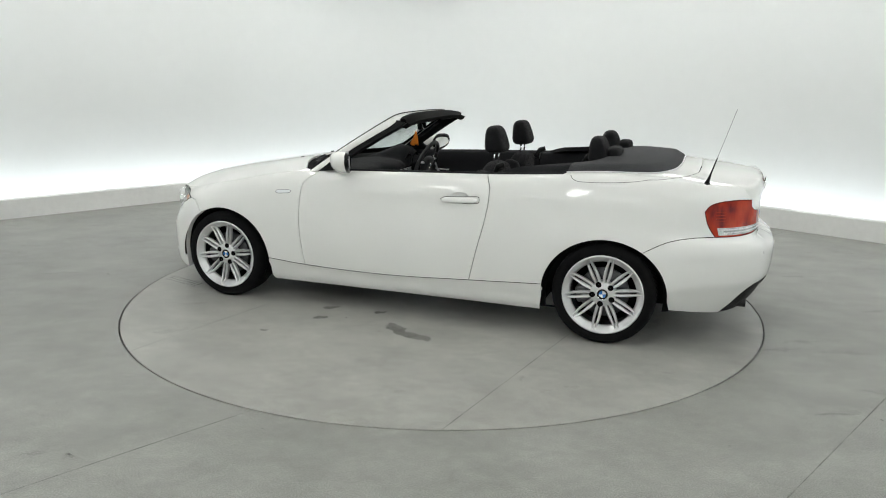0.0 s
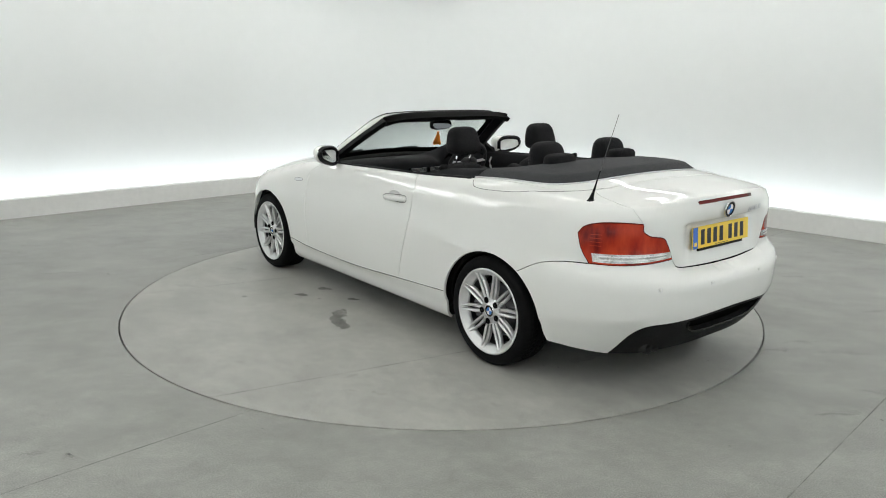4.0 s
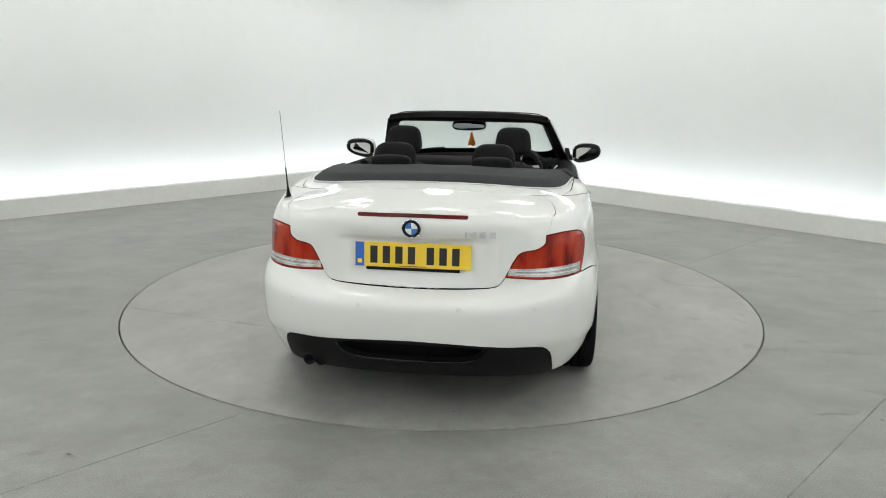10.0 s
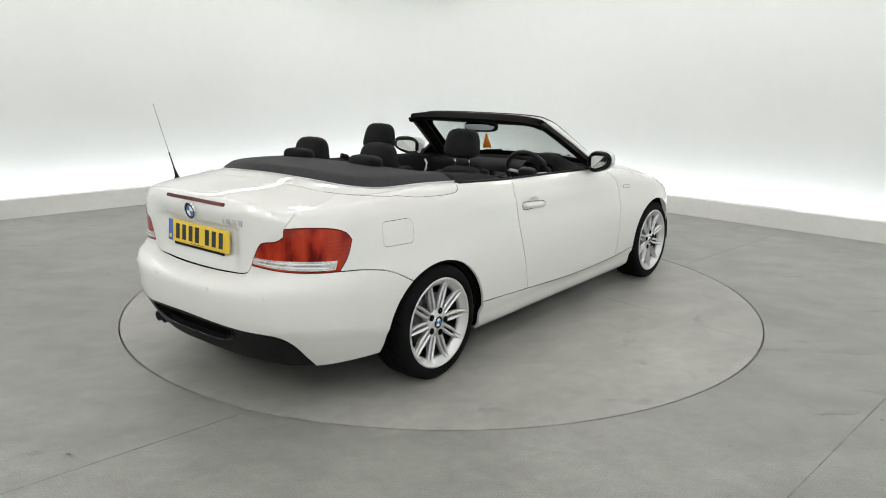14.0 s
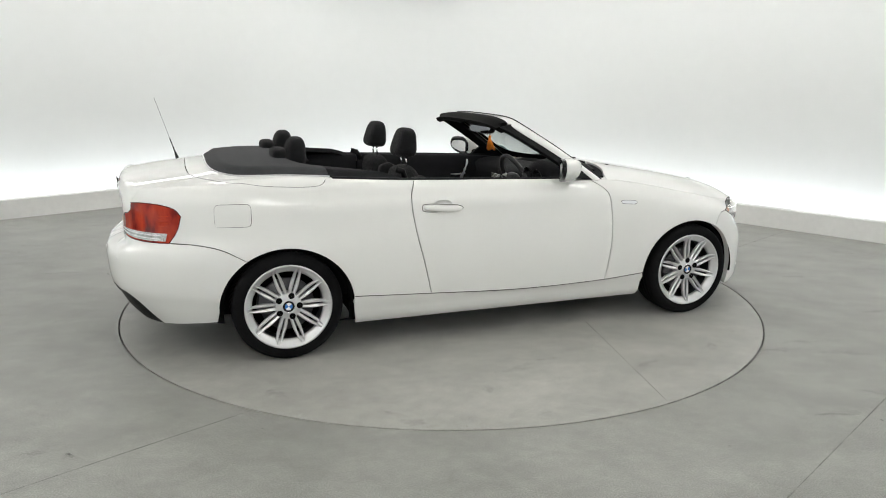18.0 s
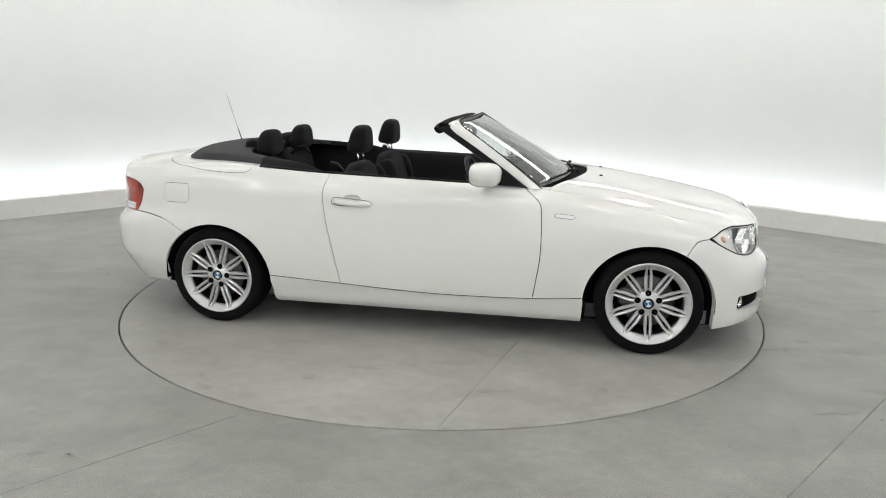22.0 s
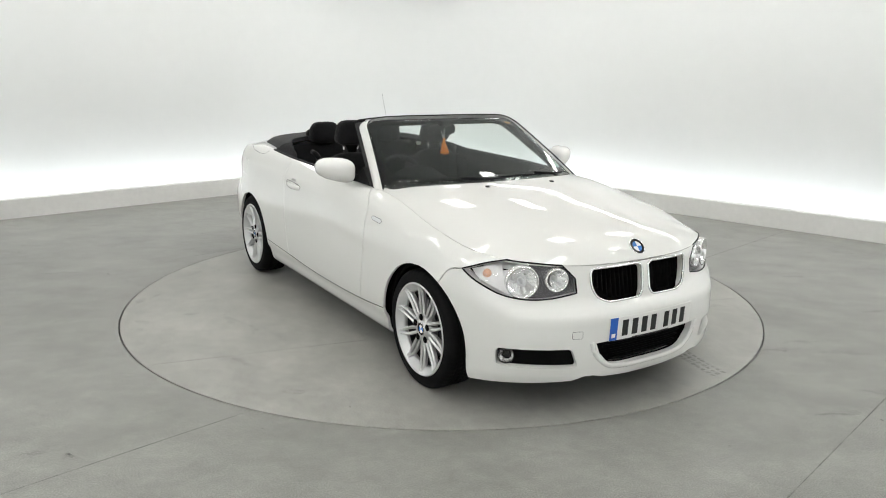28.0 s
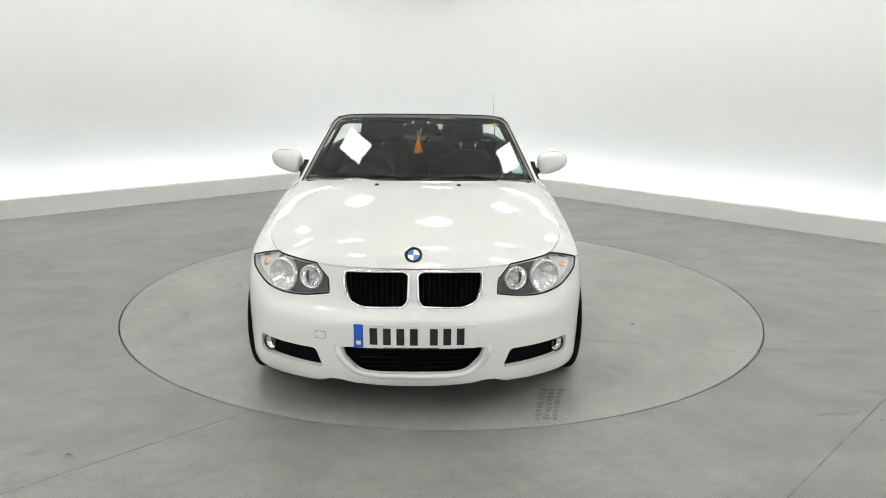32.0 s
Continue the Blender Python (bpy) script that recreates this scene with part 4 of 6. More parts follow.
def tyre_mesh():
    bm = bmesh.new()
    prof = [(.222, .092), (.232, .101), (.250, .1075), (.278, .107), (.293, .100), (.302, .090), (.306, .078), (.307, .058), (.307, .055), (.300, .054), (.300, .047), (.308, .046), (.308, .022), (.301, .021), (.301, .013), (.308, .012),
            (.308, -.012), (.301, -.013), (.301, -.021), (.308, -.022), (.308, -.046), (.300, -.047), (.300, -.054), (.307, -.055), (.306, -.078), (.302, -.090), (.292, -.100), (.275, -.107), (.250, -.108), (.222, -.095)]
    cut = {4: .0015, 5: .003, 6: .0025, 7: .003, 8: .003, 11: .005, 12: .005, 15: .003, 16: .003, 19: .005, 20: .005, 23: .003, 24: .0025, 25: .003, 26: .0015}
    lathe(bm, prof, 192, lambda k, i: cut.get(k, 0) if (i + (1 if k in (11, 12, 19, 20) else 0)) % 3 == 0 else 0)
    return bm_mesh("tyre", bm, True)


def rim_mesh():
    bm = bmesh.new()
    lathe(bm, [(.2425, .088), (.242, .103), (.2375, .1085), (.2315, .1075), (.226, .101), (.217, .092), (.207, .083), (.1985, .076), (.196, .068), (.196, .058)], 96)
    return bm_mesh("rim", bm, True)


def barrel_mesh():
    bm = bmesh.new()
    lathe(bm, [(.1965, .062), (.197, .04), (.198, .0), (.200, -.06), (.222, -.09)], 72)
    return bm_mesh("barrel", bm, True)


def spoke_mesh():
    """One slim bar of a pair, leaf shaped with a ridge, along +x."""
    bm = bmesh.new()
    rows = []
    for r, off, w, y in ((.047, .0095, .0058, .080), (.071, .0114, .0074, .084), (.100, .0138, .0086, .086), (.133, .0150, .0088, .087), (.166, .0142, .0078, .089), (.194, .0121, .0060, .093), (.214, .0099, .0042, .098), (.226, .0086, .0022, .102)):
        rows.append([bm.verts.new(v) for v in ((r, y - .026, off - w), (r, y - .007, off - w), (r, y, off + w * .15), (r, y - .008, off + w), (r, y - .026, off + w))])
    for a, b in zip(rows, rows[1:]):
        for i in range(5):
            bm.faces.new((a[i], b[i], b[(i + 1) % 5], a[(i + 1) % 5]))
    bm.faces.new(rows[0])
    bm.faces.new(rows[-1])
    return bm_mesh("spoke", bm)


def hub_mesh():
    bm = bmesh.new()
    lathe(bm, [(.005, .088), (.034, .088), (.036, .0905), (.039, .0905), (.042, .086), (.056, .0835), (.070, .0815), (.076, .076), (.078, .066), (.078, .03)], 60)
    return bm_mesh("hub", bm, True)


def wheel_well():
    bm = bmesh.new()
    rings = []
    for y in (-.27, .06):
        rings.append([bm.verts.new((.366 * math.cos(a), y, .345 * math.sin(a))) for a in np.radians(np.linspace(-6, 186, 40))])
    for i in range(39):
        bm.faces.new((rings[0][i], rings[0][i + 1], rings[1][i + 1], rings[1][i]))
    bm.faces.new(rings[0])
    return bm_mesh("wheel_well", bm, True)


def quarter_disc(bm, r, a0, y, n=8):
    vs = [bm.verts.new((0, y, 0))] + [bm.verts.new((r * math.cos(radians(a0 + 90 * i / n)), y, r * math.sin(radians(a0 + 90 * i / n)))) for i in range(n + 1)]
    bm.faces.new(vs)


def roundel_meshes(r):
    """A plain round badge: dark ring, two blue and two pale quarters, facing +y."""
    ring = bmesh.new()
    lathe(ring, [(r * .66, .0005), (r * .68, .0022), (r * .93, .0022), (r, .001), (r, -.004)], 36)
    edge = bmesh.new()
    lathe(edge, [(r * .98, .0022), (r * 1.0, .0032), (r * 1.05, .0028), (r * 1.06, -.004)], 36)
    blue, pale = bmesh.new(), bmesh.new()
    for a in (0, 180):
        quarter_disc(blue, r * .68, a, .0010)
        quarter_disc(pale, r * .68, a + 90, .0010)
    return [("ring", bm_mesh("ring", ring, True), GLOSS_BLACK), ("edge", bm_mesh("edge", edge, True), CHROME), ("blue_quarters", bm_mesh("blue_quarters", blue), BADGEBLUE), ("white_quarters", bm_mesh("white_quarters", pale), BADGEWHITE)]


BARREL = barrel_mesh()
TYRE, RIMM, SPOKE, HUBM, WELL = tyre_mesh(), rim_mesh(), spoke_mesh(), hub_mesh(), wheel_well()
CAPS = roundel_meshes(.032)
bm = bmesh.new()
lathe(bm, [(.05, .035), (.148, .035), (.150, .030), (.150, .014)], 60)
ROTOR = bm_mesh("brake_disc", bm, True)
# Black disc across the wheel, in place of the darkness behind the spokes.
bm = bmesh.new()
disc(bm, .202, -.03, 48)
BACK = bm_mesh("backing", bm)
# Black disc set on the hub; its colour is the hole's shade.
bm = bmesh.new()
lathe(bm, [(.0176, .0), (.0168, .0026), (.0156, .0014), (.0090, .0008), (.0085, .0024), (.001, .0024)], 16)
NUT = bm_mesh("bolt_hole_disc", bm, True)
bm = bmesh.new()
box(bm, -.05, -.02, .085, .05, .055, .165, .012, 2)
CALIPER = bm_mesh("caliper", bm)


def wheel(x, y, side, turn):
    m = pose(x, y, .306, 0, 0, 0 if side > 0 else 180) @ pose(0, 0, 0, 0, turn, 0)
    w = new("wheel")
    w.parent = CAR
    w.matrix_basis = m
    w["label"] = "silver alloy wheel with ten double spokes"
    put("tyre", TYRE, RUBBER, w, "black rubber tyre")
    put("rim", RIMM, RIMPAINT, w)
    # The barrel is darkened by colour for the shade inside the wheel.
    put("barrel", BARREL, BRAKE, w, "inner wheel barrel coloured dark for its shade")
    put("hub", HUBM, RIMPAINT, w)
    for i in range(5):
        a = radians(72 * i)
        put("bolt_hole_disc", NUT, LINER, w, "black disc put in for a bolt hole's shade", pose(.0615 * math.cos(a), .0868, .0615 * math.sin(a)))
    put("brake_disc", ROTOR, BRAKE, w, "grey steel brake disc")
    put("backing", BACK, LINER, w)
    put("caliper", CALIPER, LAMPGREY, w, "", pose(0, 0, 0, 0, 100 - turn if side > 0 else 80 - turn, 0))
    for name, me, mt in CAPS:
        put("cap_" + name, me, mt, w, "", pose(0, .089, 0))
    for i in range(10):
        for s in (1, -1):
            put("spoke", SPOKE, RIMPAINT, w, "", pose(0, 0, 0, 0, 36 * i, 0) @ Matrix.Diagonal((1, 1, s, 1)))
    well = put("wheel_well", WELL, LINER, CAR, "black wheel arch liner", pose(x, side * .765, .300, 0, 0, 0 if side > 0 else 180))
    return w


wheel(1.33, .748, 1, 44)
wheel(1.33, -.748, -1, 57)
wheel(-1.33, .752, 1, 7.5)
wheel(-1.33, -.752, -1, 37)

# underbody
bm = bmesh.new()
box(bm, -2.02, -.52, .185, 1.92, .52, .27, .02, 2)
box(bm, -.95, -.79, .165, .95, .79, .26, .02, 2)
# Two end boxes added to keep light from leaking in under the car.
box(bm, -2.04, -.52, .235, -1.70, .52, .30, .02, 2)
box(bm, 1.70, -.56, .19, 1.84, .56, .26, .02, 2)
part("underbody", bm, LINER, CAR, "dark underbody pan with added light-blocking end boxes")
# ---- grille, intakes and lamps ----
def tube(bm, pts, r, seg=8, closed=False, squash=1.0):
    """A round bar along points."""
    pts = [Vector(p) for p in pts]
    n = len(pts)
    rows = []
    for i, p in enumerate(pts):
        a = pts[(i - 1) % n] if closed or i else p
        b = pts[(i + 1) % n] if closed or i < n - 1 else p
        t = (b - a).normalized()
        ref = Vector((0, 0, 1)) if abs(t.z) < .9 else Vector((1, 0, 0))
        u = t.cross(ref).normalized()
        v = u.cross(t)
        rr = r(i / (n - 1)) if callable(r) else r
        rows.append([bm.verts.new(p + u * rr * math.cos(2 * math.pi * k / seg) + v * rr * squash * math.sin(2 * math.pi * k / seg)) for k in range(seg)])
    for i in range(n if closed else n - 1):
        a, b = rows[i], rows[(i + 1) % n]
        for k in range(seg):
            bm.faces.new((a[k], a[(k + 1) % seg], b[(k + 1) % seg], b[k]))
    if not closed:
        bm.faces.new(rows[0][::-1])
        bm.faces.new(rows[-1])
    return bm


def loop_of(poly):
    return np.vstack([poly, poly[:1]])


def sided(p, side):
    return [(q[0], q[1] * side, q[2]) for q in p]


def empty_part(name, label=""):
    ob = new(name)
    ob.parent = CAR
    if label:
        ob["label"] = label
    return ob


for side, word in ((1, "left"), (-1, "right")):
    # kidney grille
    kid = skin("kidney_grille", [patch([(loop_of(kid_hole), 0)], flank, .03, lift=-.045)], LINER, CAR, "black kidney grille in a chrome frame", word, 0)
    bm = bmesh.new()
    tube(bm, sided(flank(dense(loop_of(kid_hole), .01)[:-1], -.002), side), .0062, 8, True)
    put("chrome_frame", bm_mesh("chrome_frame", bm, True), CHROME, kid, "bright chrome frame")
    for i in range(11):
        y = .042 + i * .0252
        lo, hi = (.552 + max(0, y - .20) * .75, .698)
        a, b = flank([at(2.0, y, lo)], .030)[0], flank([at(2.0, y, hi)], .030)[0]
        bm = bmesh.new()
        box(bm, -.012, -.0035, 0, .012, .0035, float(b[2] - a[2]), .002, 1)
        lean = math.degrees(math.atan2(b[0] - a[0], b[2] - a[2]))
        put("slat", bm_mesh("slat", bm), LINER, kid, "", pose(a[0], a[1] * side, a[2], 0, lean, 0))
    # fog lamp and its intake
    fog = skin("fog_intake", [patch([(loop_of(fog_hole), 0)], flank, .03, lift=-.035)], LINER, CAR, "black side air intake", word, 0)
    f = new("fog_lamp")
    f.parent = CAR
    f["label"] = "round clear fog lamp"
    f.matrix_basis = pose(1.850, .688 * side, .310, 0, 0, -90 + 34 * side)
    bm = bmesh.new()
    lathe(bm, [(.034, .0), (.037, .004), (.040, .0), (.041, -.03)], 32)
    put("bezel", bm_mesh("bezel", bm, True), GLOSS_BLACK, f)
    bm = bmesh.new()
    lathe(bm, [(.004, -.03), (.02, -.022), (.034, -.002)], 28)
    put("reflector", bm_mesh("reflector", bm, True), BOWL, f)
    bm = bmesh.new()
    lathe(bm, [(.001, .004), (.018, .003), (.034, -.001), (.034, -.004), (.018, .0), (.001, .001)], 28)
    o = put("lens", bm_mesh("lens", bm, True), CLEAR, f)
    o.visible_shadow = False
    # headlight
    hl_loop = [(hl_bottom, 1), (hl_inner, 1), (rim_chart(u_in, u_apex), 1), (hl_top[::-1], 1)]
    head = skin("headlight", [patch(hl_loop, flank, .025, lift=-.055)], LAMPSILVER, CAR, "clear headlight with twin round reflectors", word, 0)
    o = skin("lens_cover", [patch(hl_loop, flank, .02, lift=-.001)], CLEAR, head, "clear plastic cover", word, .004)
    o.visible_shadow = False
    wallpts = np.vstack([c[:-1] for c, _ in hl_loop])
    a, b = flank(wallpts, .004), flank(wallpts, .056)
    n = len(a)
    v = [(p[0], p[1] * side, p[2]) for p in np.vstack([a, b])]
    put("housing", mesh_of("housing", v, [(i, (i + 1) % n, n + (i + 1) % n, n + i) for i in range(n)]), LAMPSILVER, head, "silvered lamp housing")
    bm = bmesh.new()
    tube(bm, sided(flank(dense(loop_of(wallpts), .012)[:-1], .003), side), .0042, 6, True)
    put("lamp_seal", bm_mesh("lamp_seal", bm, True), SEAL, head, "dark seal line")
    for (x, y, z, r, yaw) in ((1.856, .612, .648, .070, 26), (1.928, .470, .656, .050, 20)):
        m = pose(x, y * side, z, 0, 0, -90 + yaw * side)
        bm = bmesh.new()
        prof = [(.010, -.055), (r * .5, -.040), (r * .85, -.012), (r * .97, .004), (r * 1.04, .007), (r * 1.10, .004), (r * 1.12, -.03)]
        lathe(bm, prof, 40, lambda k, i: (.0012 if i % 4 < 2 else 0) if k in (1, 2) else 0)
        put("reflector", bm_mesh("reflector", bm, True), BOWL, head, "mirror bright reflector bowl", m)
        bm = bmesh.new()
        lathe(bm, [(.001, .0), (.008, -.003), (.011, -.012), (.011, -.05)], 16)
        put("bulb", bm_mesh("bulb", bm, True), SATIN, head, "", m)
    bm = bmesh.new()
    lathe(bm, [(.001, .014), (.013, .011), (.021, .0), (.022, -.012), (.012, -.03)], 20)
    put("indicator_bulb", bm_mesh("indicator_bulb", bm, True), AMBER, head, "amber indicator bulb", pose(1.722, .715 * side, .672, 0, 0, -90 + 45 * side))
    ind = skin("indicator_bowl", [patch([(np.vstack([spline([at(1.664, .777, .690), at(1.705, .75, .650), at(1.79, .69, .600), at(1.835, .655, .580)], .012), spline([at(1.80, .675, .65), at(1.77, .685, .722)], .012), at(1.664, .777, .690)]), 0)], flank, .02, lift=-.026)], LAMPSILVER, head, "bright indicator bowl", word, .006)
    # grey bezel round the reflectors
    mc, sc = at(1.87, .607, .646), at(1.935, .462, .655)
    ring = [(mc[0] + .070 * math.cos(radians(a)), mc[1] + .070 * math.sin(radians(a))) for a in range(80, -141, -12)]
    small = np.array([(sc[0] + .047 * math.cos(2 * math.pi * k / 24), sc[1] + .047 * math.sin(2 * math.pi * k / 24)) for k in range(24)])
    bez = [q for q in hl_bottom if q[0] > ring[-1][0]] + list(hl_inner[1:]) + [q for q in rim_chart(u_in, u_apex)[1:] if q[0] > ring[0][0] + .004] + ring
    skin("bezel", [patch([(loop_of(np.array(bez)), 1)], flank, .02, holes=[small], lift=-.024)], LAMPGREY, head, "satin grey lamp bezel", word, .012)
    # tail light
    tl_loop = [(tl_top, 1), (tl_step, 1), (tl_low, 1), (tl_out, 1)]
    tail = skin("tail_light", [patch(tl_loop, flank, .02, lift=.002)], REDLENS, CAR, "red tail light with a clear lower band", word, .03)
    t_low = np.array([tl_low[int(i)] for i in np.linspace(1, len(tl_low) - 3, 14)]) + [0, .010]
    t_up = np.array([(u, .741 - .006 * (k / 13)) for k, u in enumerate(np.linspace(t_low[0][0] + .004, t_low[-1][0] + .012, 14))])[::-1]
    clear = patch([(np.vstack([t_low, t_up, t_low[:1]]), 0)], flank, .02, lift=.0042)
    skin("clear_band", [clear], CLEARBAND, tail, "clear silver lower band", word, .003)
    for share in (.30, .52, .74):
        bm = bmesh.new()
        tube(bm, sided(flank(t_low[1:13] * (1 - share) + t_up[::-1][1:13] * share, -.005), side), .0012, 5)
        put("rib", bm_mesh("rib", bm), LAMPGREY if share == .52 else SATIN, tail)
    ub1 = at(-1.90, .72, .80)[0]
    for z in (.772, .790, .808, .826):
        bm = bmesh.new()
        us = np.linspace(ub1 - .075, ub1 - .012, 8)
        tube(bm, sided(flank(np.stack([us, np.full(8, z)], 1), -.0022), side), .0016, 5)
        put("lens_rib", bm_mesh("lens_rib", bm), BULBRED, tail, "fine orange-red rib")
    bm = bmesh.new()
    tube(bm, sided(flank(dense(loop_of(np.vstack([c[:-1] for c, _ in tl_loop])), .012)[:-1], .001), side), .0035, 6, True)
    put("lens_edge", bm_mesh("lens_edge", bm, True), DARKRED, tail, "dark red lens edge")
    # parking sensors
    for y, z, xx in ((.222, .577, -2.27), (.545, .578, -2.2)):
        u, zz = at(xx, y, z)
        p, nn = flank([(u, zz)])[0], np.array([np.interp(u, ARC, INWARD[:, 0]), np.interp(u, ARC, INWARD[:, 1])])
        bm = bmesh.new()
        lathe(bm, [(.001, .0005), (.0085, .0005), (.0095, -.0012), (.0105, -.0012), (.0115, .0008), (.012, -.002)], 20)
        put("parking_sensor", bm_mesh("parking_sensor", bm, True), WHITE, CAR, "small round white sensor", pose(p[0], p[1] * side, p[2], 0, 0, math.degrees(math.atan2(-nn[1] * side, -nn[0])) - 90))
        bm = bmesh.new()
        lathe(bm, [(.0098, .0006), (.0112, .0014), (.0126, .0004)], 20)
        put("sensor_ring", bm_mesh("sensor_ring", bm, True), LAMPSILVER, CAR, "thin grey sensor ring", pose(p[0], p[1] * side, p[2], 0, 0, math.degrees(math.atan2(-nn[1] * side, -nn[0])) - 90))
    # black strip laid on the shut line above the sill for its shade
    bm = bmesh.new()
    tube(bm, sided(flank(sill_line, .0005), side), .0021, 5)
    put("sill_gap_strip", bm_mesh("sill_gap_strip", bm, True), SEAL, CAR, "thin black strip for the shade of the sill's shut line")
    # door handle and repeater
    bm = bmesh.new()
    rows = []
    for k in range(13):
        t = k / 12
        x = -.300 - .242 * t
        bow = math.sin(math.pi * min(1, max(0, t))) ** .5
        h = .0185 * (.55 + .45 * bow)
        yb = float(flank([(arc_at(x), .81)])[0, 1]) + .034 * bow - .002
        rows.append([bm.verts.new((x, (yb - .012 * (1 - math.cos(a)) * .9) * side, .806 + .012 * t + h * math.sin(a))) for a in np.linspace(-math.pi * .8, math.pi * .8, 12)])
    for a, b in zip(rows, rows[1:]):
        for i in range(12):
            bm.faces.new((a[i], b[i], b[(i + 1) % 12], a[(i + 1) % 12]))
    bm.faces.new(rows[0])
    bm.faces.new(rows[-1])
    edge = rounded([(arc_at(-.292), .810), (arc_at(-.33), .794), (arc_at(-.50), .792), (arc_at(-.552), .800), (arc_at(-.552), .838), (arc_at(-.50), .840), (arc_at(-.33), .828)], .018)
    hb = bmesh.new()
    tube(hb, sided(flank(dense(loop_of(edge), .01)[:-1], -.0006), side), .0017, 5, True)
    put("handle_seal", bm_mesh("handle_seal", hb, True), SEAL, DOOR_L if side > 0 else DOOR_R, "thin dark seal round the handle")
    hd = put("handle", bm_mesh("handle", bm, True), WHITE, DOOR_L if side > 0 else DOOR_R, "white pull handle")
    if side < 0:
        bm = bmesh.new()
        lathe(bm, [(.001, .002), (.006, .002), (.008, -.002)], 16)
        put("lock", bm_mesh("lock", bm, True), SATIN, DOOR_R, "round key lock", pose(-.522, float(-flank([(arc_at(-.522), .815)])[0, 1]) - .011, .815, 0, 0, 180))
    rep = rounded([(arc_at(.776), .795), (arc_at(.789), .780), (arc_at(.878), .773), (arc_at(.900), .781), (arc_at(.886), .795), (arc_at(.795), .801)], .008)
    rp = skin("side_repeater", [patch([(loop_of(rep), 0)], flank, .01, lift=.003)], BADGEWHITE, CAR, "small clear side repeater", word, .004)
    bm = bmesh.new()
    tube(bm, sided(flank(dense(loop_of(rep), .008)[:-1], -.002), side), .0016, 6, True)
    put("surround", bm_mesh("surround", bm, True), LAMPGREY, rp)
    # seam seal along the door top
    hem_pts = [(x, (float(np.interp(x, _rx, RIMLINE[:, 1])) - .024) * side, float(top([(x, float(np.interp(x, _rx, RIMLINE[:, 1])) - .02)])[0, 2]) + .003) for x in np.linspace(-1.05, .60, 40)]
    bm = bmesh.new()
    tube(bm, hem_pts, .0085, 8)
    put("belt_seal", bm_mesh("belt_seal", bm, True), SEAL, CAR, "black rubber belt seal")
# lower intake
inta = patch([(np.vstack([intake_hole, intake_hole[:1]]), 0)], flank, .03, lift=-.06)
LOWGRILLE = skin("lower_grille", [inta], LINER, CAR, "black lower air intake with slats", "both", 0)
for z in (.262, .285, .308, .331, .354):
    half = .20 + (z - .25) * .75
    half = min(half, .29)
    bm = bmesh.new()
    ys = np.linspace(-half, half, 17)
    tube(bm, [(float(flank([at(2.05, abs(y), z)], .035)[0, 0]), y, z) for y in ys], .005, 6)
    put("slat", bm_mesh("slat", bm, True), LINER, LOWGRILLE)
tow = rounded([at(2.0, .385, .395), at(2.0, .435, .397), at(2.0, .435, .430), at(2.0, .385, .430)], .006)
bm = bmesh.new()
tube(bm, sided(flank(dense(loop_of(tow), .01)[:-1], .0003), -1), .0011, 5, True)
put("towing_cover_edge", bm_mesh("towing_cover_edge", bm, True), LAMPGREY, FRONT_BUMPER, "thin seam of the towing cover")
# diffuser recess, exhaust
skin("diffuser_recess", [patch([(np.vstack([dif_hole, dif_hole[:1]]), 0)], flank, .03, lift=-.05)], LINER, DIFFUSER, "dark recess", "both", 0)
lipr = np.vstack([spline([at(-2.22, .335, .390), at(-2.22, .325, .355), at(-2.22, .27, .322), (.12, .309), (0.0, .308)], .012)])
bm = bmesh.new()
half = flank(lipr, -.002)
tube(bm, [(p[0], p[1], p[2]) for p in half] + [(p[0], -p[1], p[2]) for p in half[::-1][1:]], .006, 8)
put("recess_lip", bm_mesh("recess_lip", bm, True), GLOSS_BLACK, DIFFUSER, "glossy black lip round the recess")
for y in (.446, .502):
    bm = bmesh.new()
    lathe(bm, [(.024, .10), (.024, .0), (.0265, -.002), (.0285, .0), (.0285, .16)], 32)
    put("exhaust_pipe", bm_mesh("exhaust_pipe", bm, True), EXHAUST, CAR, "dark steel exhaust pipe", pose(-2.132, y, .252, 0, 0, -90))
    # Black disc inside the pipe, painted in for the bore's darkness.
    bm = bmesh.new()
    disc(bm, .024, .05, 24)
    put("exhaust_bore_disc", bm_mesh("exhaust_bore_disc", bm), LINER, CAR, "black disc standing for the dark exhaust bore", pose(-2.132, y, .252, 0, 0, -90))
# high brake light
brk = patch([(np.array([(0.0, .959), (.25, .957), (.256, .966), (.25, .973), (0.0, .975), (0.0, .959)]), 0)], flank, .02, lift=.004)
skin("brake_light", [brk], DARKRED, LID, "long dark red brake light", "both", .004)
# raised lip round the lower intake
lipc = spline([at(2.03, .345, .372), at(2.02, .322, .318), at(2.03, .250, .250), at(2.06, .155, .232), (UMAX, .229)], .015)
bm = bmesh.new()
half = flank(lipc, .004)
tube(bm, [(p[0], p[1], p[2]) for p in half] + [(p[0], -p[1], p[2]) for p in half[::-1][1:]], .013, 10)
put("intake_lip", bm_mesh("intake_lip", bm, True), WHITE, FRONT_BUMPER, "white rounded lip round the intake")
# ---- plates and badges ----
def bowed(name, bm, k):
    """A flat pressing bent back towards its ends."""
    for x in np.linspace(-.24, .24, 13):
        bmesh.ops.bisect_plane(bm, geom=bm.verts[:] + bm.edges[:] + bm.faces[:], plane_co=(x, 0, 0), plane_no=(1, 0, 0))
    for v in bm.verts:
        v.co.y -= k * v.co.x ** 2
    return bm_mesh(name, bm)


